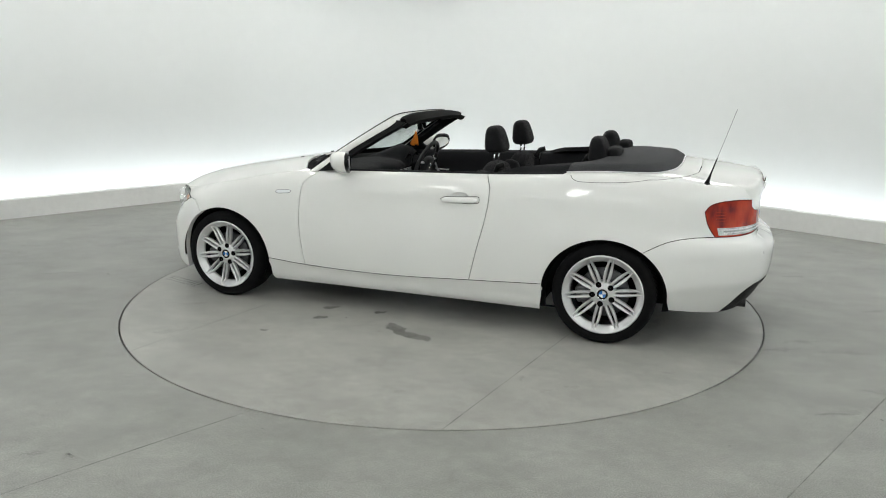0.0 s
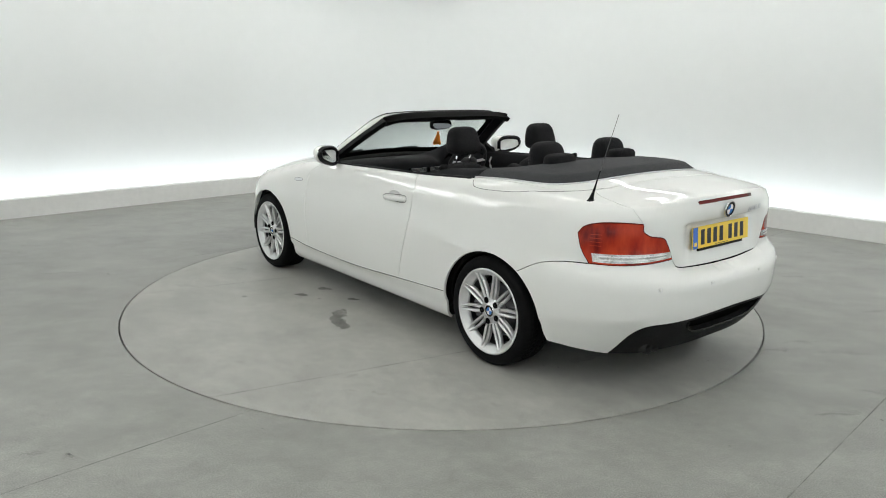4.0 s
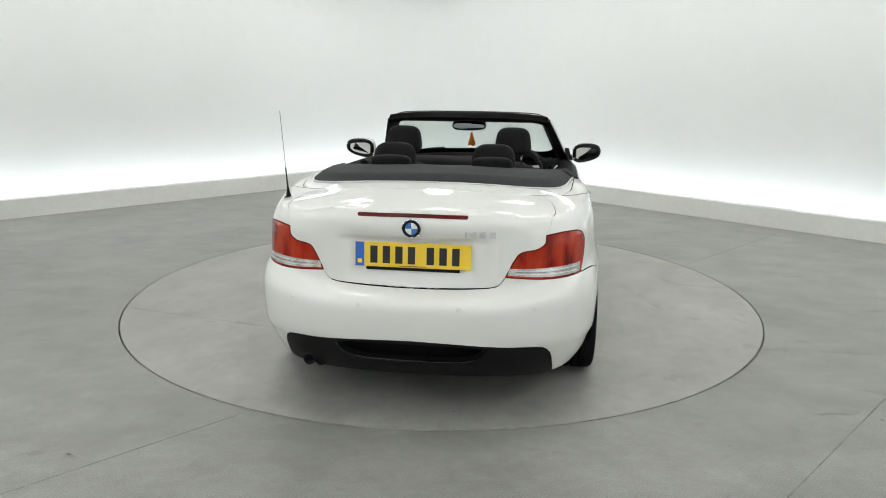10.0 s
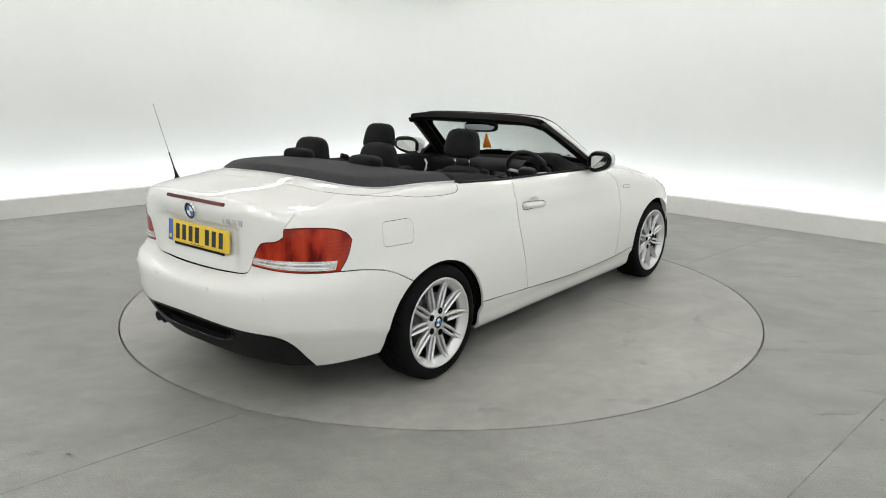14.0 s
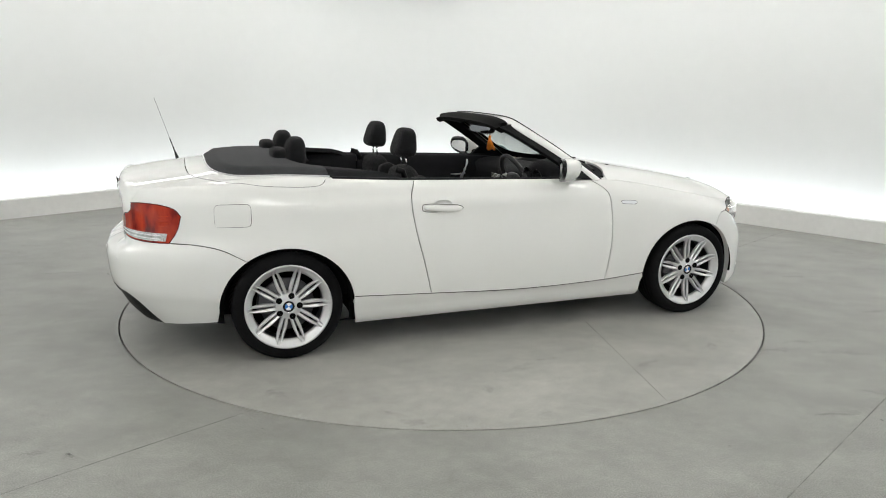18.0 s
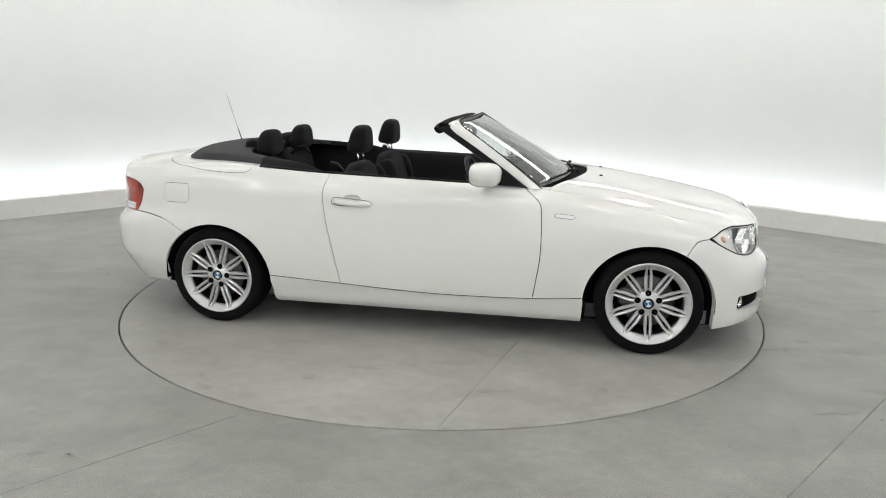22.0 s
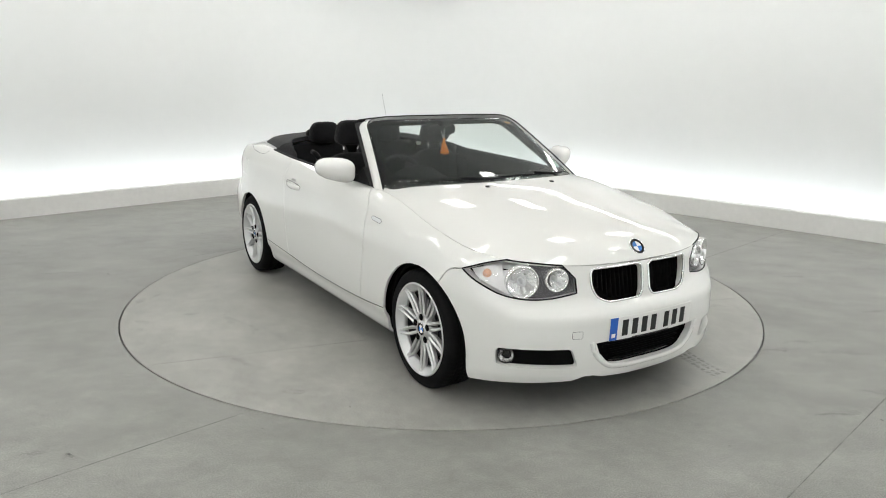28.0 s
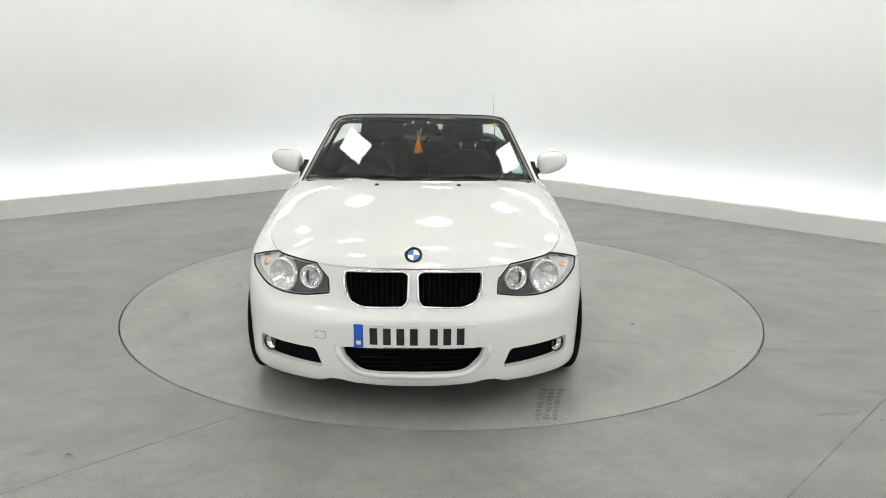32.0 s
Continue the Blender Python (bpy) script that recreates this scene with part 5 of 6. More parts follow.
def plate(name, base, m, parent, rear):
    k = 0.0 if rear else 0.24
    bm = bmesh.new()
    box(bm, -.26, -.005, -.0555, .26, 0.0, .0555, .003, 2)
    ob = put(name, bowed(name, bm, k), base, parent, ("yellow" if rear else "white") + " number plate with dark bars", m)
    bm = bmesh.new()
    box(bm, .218, .0, -.0535, .258, .0012, .0535)
    put("blue_band", bowed("blue_band", bm, k), PLATEBLUE, ob)
    bm = bmesh.new()
    box(bm, .228, .0012, -.040, .248, .0018, -.022)
    put("country_bar", bowed("country_bar", bm, k), PLATEWHITE if not rear else YELLOW, ob)
    x = -.198
    for i in range(7):
        bm = bmesh.new()
        box(bm, -x - .040, .0, -.0385, -x - .007, .0014, .0385, .0006, 1)
        put("plate_bar", bowed("plate_bar", bm, k), INK, ob)
        x += .0565 if i != 3 else .084
    bm = bmesh.new()
    box(bm, -.10, .0, -.0535, .13, .0013, -.0500) if not rear else box(bm, -.06, .0, -.0500, .06, .0013, -.0475)
    put("maker_line", bowed("maker_line", bm, k), INK, ob)
    return ob


plate("rear_number_plate", YELLOW, pose(-2.170, 0, .784, 5, 0, 90), LID, True)
bm = bmesh.new()
box(bm, -.21, -.012, -.070, .21, -.004, -.050, .002, 1)
put("plate_holder", bm_mesh("plate_holder", bm), BLACK_PLASTIC, LID, "black plate holder strip", pose(-2.170, 0, .784, 5, 0, 90))
plate("front_number_plate", PLATEWHITE, pose(2.090, .010, .4245, -3, 0, -90) @ Matrix.Diagonal((1.06, 1, 1.03, 1)), FRONT_BUMPER, False)
bm = bmesh.new()
box(bm, -.22, -.012, -.066, .25, -.006, .05, .002, 1)
put("plate_holder", bowed("plate_holder", bm, .24), BLACK_PLASTIC, FRONT_BUMPER, "black plate holder", pose(2.090, 0, .4245, -3, 0, -90))
BADGE = roundel_meshes(.041)
for parent, m in ((BONNET, pose(1.957, 0, .7685, 0, 0, -90) @ pose(0, 0, 0, 42, 0, 0)), (LID, pose(-2.203, 0, .912, 0, 0, 90) @ pose(0, 0, 0, -8, 0, 0))):
    b = new("badge")
    b.parent, b.matrix_basis = parent, m
    b["label"] = "round blue and white badge in a dark ring"
    for name, me, mt in BADGE:
        put(name, me, mt, b)
bm = bmesh.new()
for y, w in ((-.235, .008), (-.268, .026), (-.308, .026), (-.352, .024)):
    u, z = at(-2.18, abs(y), .890)
    p = flank([(u, z)])[0]
    box(bm, p[0] - .003, y - w / 2, .876, p[0] + .006, y + w / 2, .904, .001, 1)
put("model_badge", bm_mesh("model_badge", bm), BADGEGREY, LID, "small chrome bars of a model badge")

# ---- aerial ----
A0, A1 = Vector((-1.853, .672, .972)), Vector((-1.978, .655, 1.394))
bm = bmesh.new()
tube(bm, [A0 + (A1 - A0) * t for t in np.linspace(0, .36, 8)], lambda t: .0036 + .012 * (1 - t) ** 4)
AERIAL = put("aerial", bm_mesh("aerial", bm, True), BLACK_PLASTIC, CAR, "thin black whip aerial")
bm = bmesh.new()
tube(bm, [A0 + (A1 - A0) * t for t in np.linspace(.35, 1, 6)], .0014, 6)
put("whip", bm_mesh("whip", bm, True), LAMPGREY, AERIAL, "thin grey whip")
bm = bmesh.new()
lathe(bm, [(.001, .010), (.012, .009), (.021, .005), (.024, 0.0), (.024, -.006)], 20)
put("foot", bm_mesh("foot", bm, True), BLACK_PLASTIC, AERIAL, "", pose(A0.x + .004, A0.y, A0.z - .002, 90, 0, 0) @ pose(0, 0, 0, 0, 0, -16))

# ---- windscreen ----
def screen(s, t):
    """s across from -1 to 1, t from the foot to the header."""
    a = abs(s)
    foot = Vector((.852 - .176 * a ** 1.8, .712 * s, .948 - .018 * a * a))
    head = Vector((.192 - .042 * a ** 2, .562 * s, 1.300 - .016 * a ** 4))
    p = foot.lerp(head, t)
    return p + Vector((.03, 0, .042)) * (4 * t * (1 - t)) * .16


def sheet(fn, ns, nt, thick=None):
    verts, faces = [], []
    for j in range(nt + 1):
        for i in range(ns + 1):
            verts.append(fn(-1 + 2 * i / ns, j / nt))
    for j in range(nt):
        for i in range(ns):
            k = j * (ns + 1) + i
            faces.append((k, k + 1, k + ns + 2, k + ns + 1))
    me = mesh_of("sheet", verts, faces, True)
    if thick:
        bm = bmesh.new()
        bm.from_mesh(me)
        bm.normal_update()
        bmesh.ops.solidify(bm, geom=list(bm.faces), thickness=thick)
        bm.to_mesh(me)
        bm.free()
        me.polygons.foreach_set("use_smooth", [True] * len(me.polygons))
    return me


ws = put("windscreen", sheet(screen, 28, 14, .004), SCREEN, CAR, "clear curved windscreen glass")
ws.visible_shadow = False
# dark ceramic border inside the glass
verts, faces = [], []
ring = []
for k in range(144):
    a = 2 * math.pi * k / 144
    c, q = math.cos(a), math.sin(a)
    big = 1 / max(abs(c), abs(q))
    small = (abs(c) ** 6 + abs(q) ** 6) ** (-1 / 6)
    s, t, si, ti = c * big, .5 + .5 * q * big, c * small * .925, .5 + .5 * q * small * (.86 if q > 0 else .80)
    verts += [screen(s, t) - Vector((.006, 0, .006)), screen(si, ti) - Vector((.006, 0, .006))]
n = len(verts) // 2
put("screen_border", mesh_of("screen_border", verts, [(2 * i, 2 * ((i + 1) % n), 2 * ((i + 1) % n) + 1, 2 * i + 1) for i in range(n)], True), LINER, ws, "black glass border")
PILLAR_FOOT, PILLAR_HEAD = Vector((.612, .738, .931)), Vector((.086, .584, 1.266))


def frame_line():
    """Inner and outer edge of the painted windscreen frame, from the middle of the header to one foot."""
    rows = []
    back = lambda q: Vector((screen(q, 1).x - .058 - .006 * q * q, .566 * q, screen(q, 1).z - .004 - .010 * q ** 4))
    for q in np.linspace(0, .84, 13):
        rows.append((screen(q, 1.0), back(q)))
    side_at = lambda t: PILLAR_FOOT.lerp(PILLAR_HEAD, t) + Vector((.03, .004, .042)) * (4 * max(t, 0) * (1 - max(t, 0))) * .16
    b0, b1, b2 = back(.84), PILLAR_HEAD + Vector((.004, .002, .010)), side_at(.86)
    for k in range(1, 9):
        w = k / 9
        a = w * math.pi / 2
        rows.append((screen(.84 + .16 * math.sin(a), .86 + .14 * math.cos(a)), b0 * (1 - w) ** 2 + b1 * 2 * w * (1 - w) + b2 * w * w))
    for t in np.linspace(.86, -.04, 15):
        rows.append((screen(1, max(t, 0)) + (Vector((.02, .005, -.016)) if t < 0 else Vector((0, 0, 0))), side_at(t)))
    return rows


rows = []
half = frame_line()
for sgn, part_rows in ((-1, half[::-1][:-1]), (1, half)):
    for a, b in part_rows:
        up = .25 + .75 * min(1, max(0, (1.285 - a.z) / .05))
        over = Vector((.006, .010 * min(1, a.y / .3), .010 * up))
        rows.append([Vector((p.x, p.y * sgn, p.z)) for p in (a + Vector((.002, 0, .004)), a.lerp(b, .18) + over * .7, a.lerp(b, .5) + over, a.lerp(b, .85) + over * .55, b, b + Vector((.002, -.014, -.014)), a + Vector((-.016, -.014, -.014)))])
k = len(rows[0])
faces = [(i * k + j, i * k + (j + 1) % k, (i + 1) * k + (j + 1) % k, (i + 1) * k + j) for i in range(len(rows) - 1) for j in range(k)]
faces += [tuple(range(k)), tuple((len(rows) - 1) * k + j for j in range(k))]
bm = bmesh.new()
bm.from_mesh(mesh_of("windscreen_frame", [p for q in rows for p in q], faces))
sharp(part("windscreen_frame", bm, WHITE, CAR, "white painted frame round the windscreen"), 50)
bm = bmesh.new()
tube(bm, [q[0] + Vector((0, 0, .002)) for q in rows], .0042, 6)
put("glass_seal", bm_mesh("glass_seal", bm, True), SEAL, ws, "thin black seal round the glass")
for side, word in ((1, "left"), (-1, "right")):
    def strip(rows, name, material, label):
        """A lengthwise trim: rows of cross sections, foot to head."""
        verts = [(p[0], p[1] * side, p[2]) for r in rows for p in r]
        k = len(rows[0])
        faces = []
        for i in range(len(rows) - 1):
            for j in range(k):
                q = (j + 1) % k
                faces.append((i * k + j, i * k + q, (i + 1) * k + q, (i + 1) * k + j))
        faces += [tuple(range(k)), tuple((len(rows) - 1) * k + j for j in range(k))]
        bm = bmesh.new()
        bm.from_mesh(mesh_of(name, verts, faces))
        ob = part(name, bm, material, CAR, label)
        return sharp(ob, 40)

    dark = []
    for t in np.linspace(-.04, 1.0, 16):
        f = screen(1, max(t, 0)) + (Vector((.02, .005, -.016)) if t < 0 else Vector((0, 0, 0)))
        r = PILLAR_FOOT.lerp(PILLAR_HEAD, t) + Vector((.03, .004, .042)) * (4 * max(t, 0) * (1 - max(t, 0))) * .16
        dark.append([r + Vector((-.001, -.002, -.002)), r + Vector((-.045, .000, -.014)), r + Vector((-.05, -.045, -.022)), f + Vector((-.045, -.05, -.024)), f + Vector((-.010, -.016, -.010))])
    strip(dark, "pillar_trim", BLACK_PLASTIC, "black inner pillar trim")
    # sail and door mirror
    sail = [(.600, .752, .934), (.375, .768, .946), (.42, .755, .985), (.475, .738, 1.030)]
    v = [(x, y * side, z) for x, y, z in sail] + [(x, (y - .03) * side, z) for x, y, z in sail]
    put("mirror_sail", mesh_of("mirror_sail", v, [(0, 1, 2, 3), (7, 6, 5, 4), (0, 4, 5, 1), (1, 5, 6, 2), (2, 6, 7, 3), (3, 7, 4, 0)]), BLACK_PLASTIC, CAR, "black mirror base")
    # shell of the mirror
    bm = bmesh.new()
    bmesh.ops.create_uvsphere(bm, u_segments=28, v_segments=18, radius=1.0)
    for q in bm.verts:
        x, y, z = q.co
        sgn = lambda a, e: math.copysign(abs(a) ** e, a)
        x, y, z = sgn(x, .85), sgn(y, .75), sgn(z, .75)
        h = 1.0 - .16 * (y * .5 + .5)
        q.co = (.360 + max(x, -.36) * .098 * (1 - .30 * max(0, y)) - .018 * max(0, -z) * max(0, x) - .036 * y, (.868 + y * .104) * side, 1.016 + z * .066 * h + .010 * y + (-.012 if z < 0 else .004) * (1 - y))
    mo = put("door_mirror", bm_mesh("door_mirror", bm, True), WHITE, CAR, "white door mirror with black rear rim")
    bm = bmesh.new()
    rim_pts = []
    for a in np.linspace(0, 2 * math.pi, 40, endpoint=False):
        y, z = math.copysign(abs(math.cos(a)) ** .72, math.cos(a)), math.copysign(abs(math.sin(a)) ** .72, math.sin(a))
        h = 1.0 - .16 * (y * .5 + .5)
        rim_pts.append((.330 - .034 * y, (.868 + y * .084) * side, 1.016 + z * .048 * h + .010 * y + (-.012 if z < 0 else .004) * (1 - y)))
    tube(bm, rim_pts, .0165, 10, True)
    put("mirror_rim", bm_mesh("mirror_rim", bm, True), GLOSS_BLACK, mo, "black rim")
    inner = [(.325 + (z - 1.016) * .30 - (abs(y) - .868) * .50, .868 * side + (y - .868 * side) * .80, 1.016 + (z - 1.016) * .80) for x, y, z in rim_pts]
    put("mirror_glass", mesh_of("mirror_glass", inner, [tuple(range(40))]), MIRRORGLASS, mo, "mirror glass")
    bm = bmesh.new()
    tube(bm, [(.44, .752 * side, .962), (.40, .785 * side, .968), (.36, .82 * side, .978)], lambda t: .022 - .004 * t, 10)
    put("mirror_arm", bm_mesh("mirror_arm", bm, True), BLACK_PLASTIC, mo, "black mirror foot")

# header rail over the glass
verts, faces = [], []
K = 24
for i in range(K + 1):
    s = -1 + 2 * i / K
    a = abs(s)
    fx, fz = .139 - .048 * a * a - .012 * a ** 8, 1.300 - .024 * a ** 4
    rx, rz = .006 + .010 * a ** 6, 1.272 - .026 * a ** 4
    y = .570 * s
    verts += [(fx + .012, y, fz - .002), (fx - .012, y, fz + .006), ((fx + rx) / 2, y, (fz + rz) / 2 + .014), (rx + .03, y, rz + .010), (rx, y, rz), (rx + .012, y, rz - .020), ((fx + rx) / 2, y, (fz + rz) / 2 - .034 - .012 * a ** 8), (fx - .01, y, fz - .044 - .012 * a ** 8)]
for i in range(K):
    for j in range(8):
        k = (j + 1) % 8
        faces.append((i * 8 + j, i * 8 + k, (i + 1) * 8 + k, (i + 1) * 8 + j))
faces += [tuple(range(8)), tuple(K * 8 + j for j in range(8))]
bm = bmesh.new()
bm.from_mesh(mesh_of("header_rail", verts, faces))
HEADER = sharp(part("header_rail", bm, LINER, CAR, "black header rail over the windscreen"), 50)
for y0, y1 in ((-.46, -.06), (.06, .46)):
    bm = bmesh.new()
    box(bm, .03, y0, 1.240, .16, y1, 1.252, .006, 2)
    put("sun_visor", bm_mesh("sun_visor", bm), DASH, HEADER, "folded sun visor")
# cowl, wipers, washer jets
verts, faces = [], []
for i in range(25):
    s = (-1 + i / 12) * .83
    b = np.interp(abs(s) * .722, bonnet_back[:, 1], bonnet_back[:, 0])
    p = screen(s * .99, 0)
    z = float(top([(b, abs(s) * .715)])[0, 2])
    verts += [(b + .012, s * .722, z - .014), (p.x - .05, p.y, min(p.z, z) - .03)]
for i in range(24):
    faces.append((2 * i, 2 * i + 2, 2 * i + 3, 2 * i + 1))
put("cowl_panel", mesh_of("cowl_panel", verts, faces, True), LINER, CAR, "black scuttle panel under the wipers")
for s0, s1, lift in ((-.80, .02, .012), (-.02, .78, .012)):
    pts = [screen(s0 + (s1 - s0) * k / 10, .008 + .020 * math.sin(math.pi * .5 * (1 - k / 10))) + Vector((.012, 0, .014)) for k in range(11)]
    bm = bmesh.new()
    tube(bm, pts, .006, 6)
    w = put("wiper", bm_mesh("wiper", bm, True), BLACK_PLASTIC, CAR, "black wiper resting at the glass foot")
    bm = bmesh.new()
    e = pts[9] + Vector((.03, 0, -.026))
    tube(bm, [e, e.lerp(pts[6], .4) + Vector((.012, 0, .02)), pts[5] + Vector((.006, 0, .012))], .0075, 6)
    put("wiper_arm", bm_mesh("wiper_arm", bm, True), BLACK_PLASTIC, w)
for s in (1, -1):
    bm = bmesh.new()
    box(bm, -.010, -.012, -.004, .012, .012, .007, .004, 2)
    z = float(top([(1.034, .233)])[0, 2])
    put("washer_jet", bm_mesh("washer_jet", bm), BLACK_PLASTIC, BONNET, "black washer jet", pose(1.034, .233 * s, z, 0, 9, 0))

# ---- cloth tonneau over the folded roof ----
def cloth(q, extra=0.0):
    q = np.asarray(q, float).reshape(-1, 2)
    p = top(q, extra)
    u = np.abs(q[:, 1])
    edge = np.array([np.min(np.hypot(tonneau_edge[:, 0] - x, tonneau_edge[:, 1] - y)) for x, y in zip(q[:, 0], u)])
    edge = np.where(q[:, 0] > -1.06, np.interp(q[:, 0], _rx, RIMLINE[:, 1]) - .022 - u, edge)
    p[:, 2] += .004 + .032 * np.clip(edge / .06, 0, 1) - .05 * np.clip((q[:, 0] + 1.45) / .6, 0, 1) * np.clip(1 - u / .9, 0, 1)
    return p


front_edge = spline([(-1.265, 0.0), (-1.262, .30), (-1.235, .46), (-1.17, .555), (-1.075, .60)], .015)
ton_main = patch([(tonneau_edge, 0), (np.array([tonneau_edge[-1], front_edge[-1]]), .5), (front_edge[::-1], 0), (np.array([front_edge[0], tonneau_edge[0]]), 0)], cloth, .025)
skin("tonneau", [ton_main], HOODCLOTH, CAR, "dark grey cloth cover over the folded roof", "both", .03)
arm = patch([(np.array([tonneau_edge[-1], (-1.045, .735)]), .5), (np.array([(x, float(np.interp(x, _rx, RIMLINE[:, 1])) - .026) for x in np.linspace(-1.045, -.63, 12)]), 0), (spline([(-.63, .745), (-.70, .715), (-.82, .675), (-.95, .635), (-1.075, .60)], .015), 0), (np.array([front_edge[-1], tonneau_edge[-1]]), .5)], cloth, .02)
for word in ("left", "right"):
    skin("roof_flap", [arm], DASH, CAR, "dark grey side flap beside the rear seat", word, .03)
bm = bmesh.new()
ring = [(*p, float(top([p])[0, 2]) + .004) for p in tonneau_edge]
full = [(x, -y, z) for x, y, z in ring[::-1]][:-1] + ring
tube(bm, full, .0042, 6)
put("tonneau_trim", bm_mesh("tonneau_trim", bm, True), SATIN, CAR, "thin silver edging strip")
# ---- cabin ----
def ribbon(rows):
    """Faces between rows of points of equal length."""
    k = len(rows[0])
    v = [p for r in rows for p in r]
    f = [(i * k + j, i * k + j + 1, (i + 1) * k + j + 1, (i + 1) * k + j) for i in range(len(rows) - 1) for j in range(k - 1)]
    return v, f


def belt(x):
    yr = float(np.interp(x, _rx, RIMLINE[:, 1])) - .026
    return yr, float(top([(x, yr)])[0, 2])


for side, word in ((1, "left"), (-1, "right")):
    for name, x0, x1, label, parent in (("door_card", -.575, .62, "black door lining with armrest", DOOR_L if side > 0 else DOOR_R), ("rear_side_panel", -1.30, -.58, "black rear side lining", CAR)):
        rows = []
        for x in np.linspace(x0, x1, 14):
            y, z = belt(x)
            rows.append([(x, yy * side, zz) for yy, zz in ((y + .012, z - .010), (y - .012, z + .002), (y - .045, z - .012), (y - .062, z - .09), (.675, .74), (.640, .70), (.635, .64), (.665, .60), (.67, .30))])
        v, f = ribbon(rows)
        put(name, mesh_of(name, v, f, True), DASH, parent, label)
    bm = bmesh.new()
    tube(bm, [(.18, .668 * side, .80), (.21, .655 * side, .80), (.27, .655 * side, .803), (.30, .668 * side, .805)], .006, 8)
    put("inner_handle", bm_mesh("inner_handle", bm, True), SATIN, DOOR_L if side > 0 else DOOR_R, "silver inner door handle")
    bm = bmesh.new()
    tube(bm, [(.262, .655 * side, .775), (.268, .630 * side, .80), (.280, .618 * side, .845), (.298, .625 * side, .885), (.312, .655 * side, .912)], lambda t: .011 - .004 * t, 10)
    put("pull_bar", bm_mesh("pull_bar", bm, True), SATIN, DOOR_L if side > 0 else DOOR_R, "curved silver pull bar")
bm = bmesh.new()
box(bm, -1.9, -.68, .27, .95, .68, .30)
part("cabin_floor", bm, CARPET, CAR, "dark carpeted cabin floor")
# bulkheads close the cabin front and back
bm = bmesh.new()
box(bm, .93, -.70, .26, .96, .70, .90)
part("bulkhead", bm, LINER, CAR, "dark front bulkhead")
bm = bmesh.new()
box(bm, -1.36, -.66, .28, -1.33, .66, 1.0)
part("rear_bulkhead", bm, CARPET, CAR, "dark rear bulkhead")


def pillow(bm, cx, cy, cz, sx, sy, sz, e=.55, shape=None, seg=20):
    """A soft padded block with rounded sides."""
    r = bmesh.ops.create_uvsphere(bm, u_segments=seg + 4, v_segments=seg - 4, radius=1.0)
    for q in r["verts"]:
        x, y, z = [math.copysign(abs(a) ** e, a) for a in q.co]
        if shape:
            x, y, z = shape(x, y, z)
        q.co = (cx + x * sx, cy + y * sy, cz + z * sz)
    return r["verts"]


def tilt(bm, verts, pivot, degrees):
    bmesh.ops.rotate(bm, verts=verts, cent=pivot, matrix=Matrix.Rotation(radians(degrees), 3, "Y"))


def front_seat(y):
    root = new("front_seat")
    root.parent = CAR
    root["label"] = "black cloth front seat with side bolsters"
    bm = bmesh.new()
    pillow(bm, -.13, y, .50, .27, .20, .075, .5)
    put("cushion", bm_mesh("cushion", bm, True), CLOTH, root)
    for s in (1, -1):
        bm = bmesh.new()
        pillow(bm, -.13, y + s * .215, .52, .26, .055, .085, .55)
        put("cushion_bolster", bm_mesh("cushion_bolster", bm, True), CLOTH, root)
        bm = bmesh.new()
        vs = pillow(bm, -.385, y + s * .205, .74, .075, .055, .24, .55)
        tilt(bm, vs, (-.38, y, .50), -14)
        put("back_bolster", bm_mesh("back_bolster", bm, True), CLOTH, root)
        bm = bmesh.new()
        tube(bm, [(-.515, y + s * .055, .98), (-.522, y + s * .055, 1.09)], .006, 8)
        put("headrest_post", bm_mesh("headrest_post", bm, True), CHROME, root, "chrome headrest post")
    bm = bmesh.new()
    vs = pillow(bm, -.42, y, .752, .075, .225, .268, .48, lambda a, b, c: (a, b * (1 - .22 * max(0, c) ** 2), c))
    tilt(bm, vs, (-.42, y, .50), -13)
    put("backrest", bm_mesh("backrest", bm, True), CLOTH, root)
    bm = bmesh.new()
    vs = pillow(bm, -.515, y, 1.153, .062, .113, .090, .55, lambda a, b, c: (a * (1 - .25 * c) + .12 * c, b * (1 - .10 * c), c))
    tilt(bm, vs, (-.515, y, 1.15), 4)
    put("headrest", bm_mesh("headrest", bm, True), CLOTH, root, "padded black headrest")
    bm = bmesh.new()
    tube(bm, [(-.57, y + math.copysign(.21, y), .95), (-.60, y + math.copysign(.24, y), 1.005), (-.64, y + math.copysign(.25, y), 1.015)], .018, 8)
    put("belt_guide", bm_mesh("belt_guide", bm, True), BLACK_PLASTIC, root, "black seat belt guide")
    return root


front_seat(-.355)
front_seat(.355)
bench = new("rear_bench")
bench.parent = CAR
bench["label"] = "black cloth rear bench with two headrests"
for y in (-.30, .30):
    bm = bmesh.new()
    vs = pillow(bm, -1.20, y, .80, .07, .26, .24, .5)
    tilt(bm, vs, (-1.2, y, .60), -10)
    put("backrest", bm_mesh("backrest", bm, True), CLOTH, bench)
    bm = bmesh.new()
    pillow(bm, -.95, y, .52, .26, .26, .075, .5)
    put("cushion", bm_mesh("cushion", bm, True), CLOTH, bench)
    bm = bmesh.new()
    vs = pillow(bm, -1.185, y * .93, 1.105, .062, .120, .088, .58, lambda a, b, c: (a * (1 - .25 * c) + .15 * c, b * (1 - .08 * c), c))
    put("headrest", bm_mesh("headrest", bm, True), CLOTH, bench, "padded black rear headrest")
    bm = bmesh.new()
    vs = pillow(bm, -1.285, y * .93, 1.083, .048, .112, .050, .6)
    put("rollover_cover", bm_mesh("rollover_cover", bm, True), CLOTH, bench, "black padded cover behind the headrest")
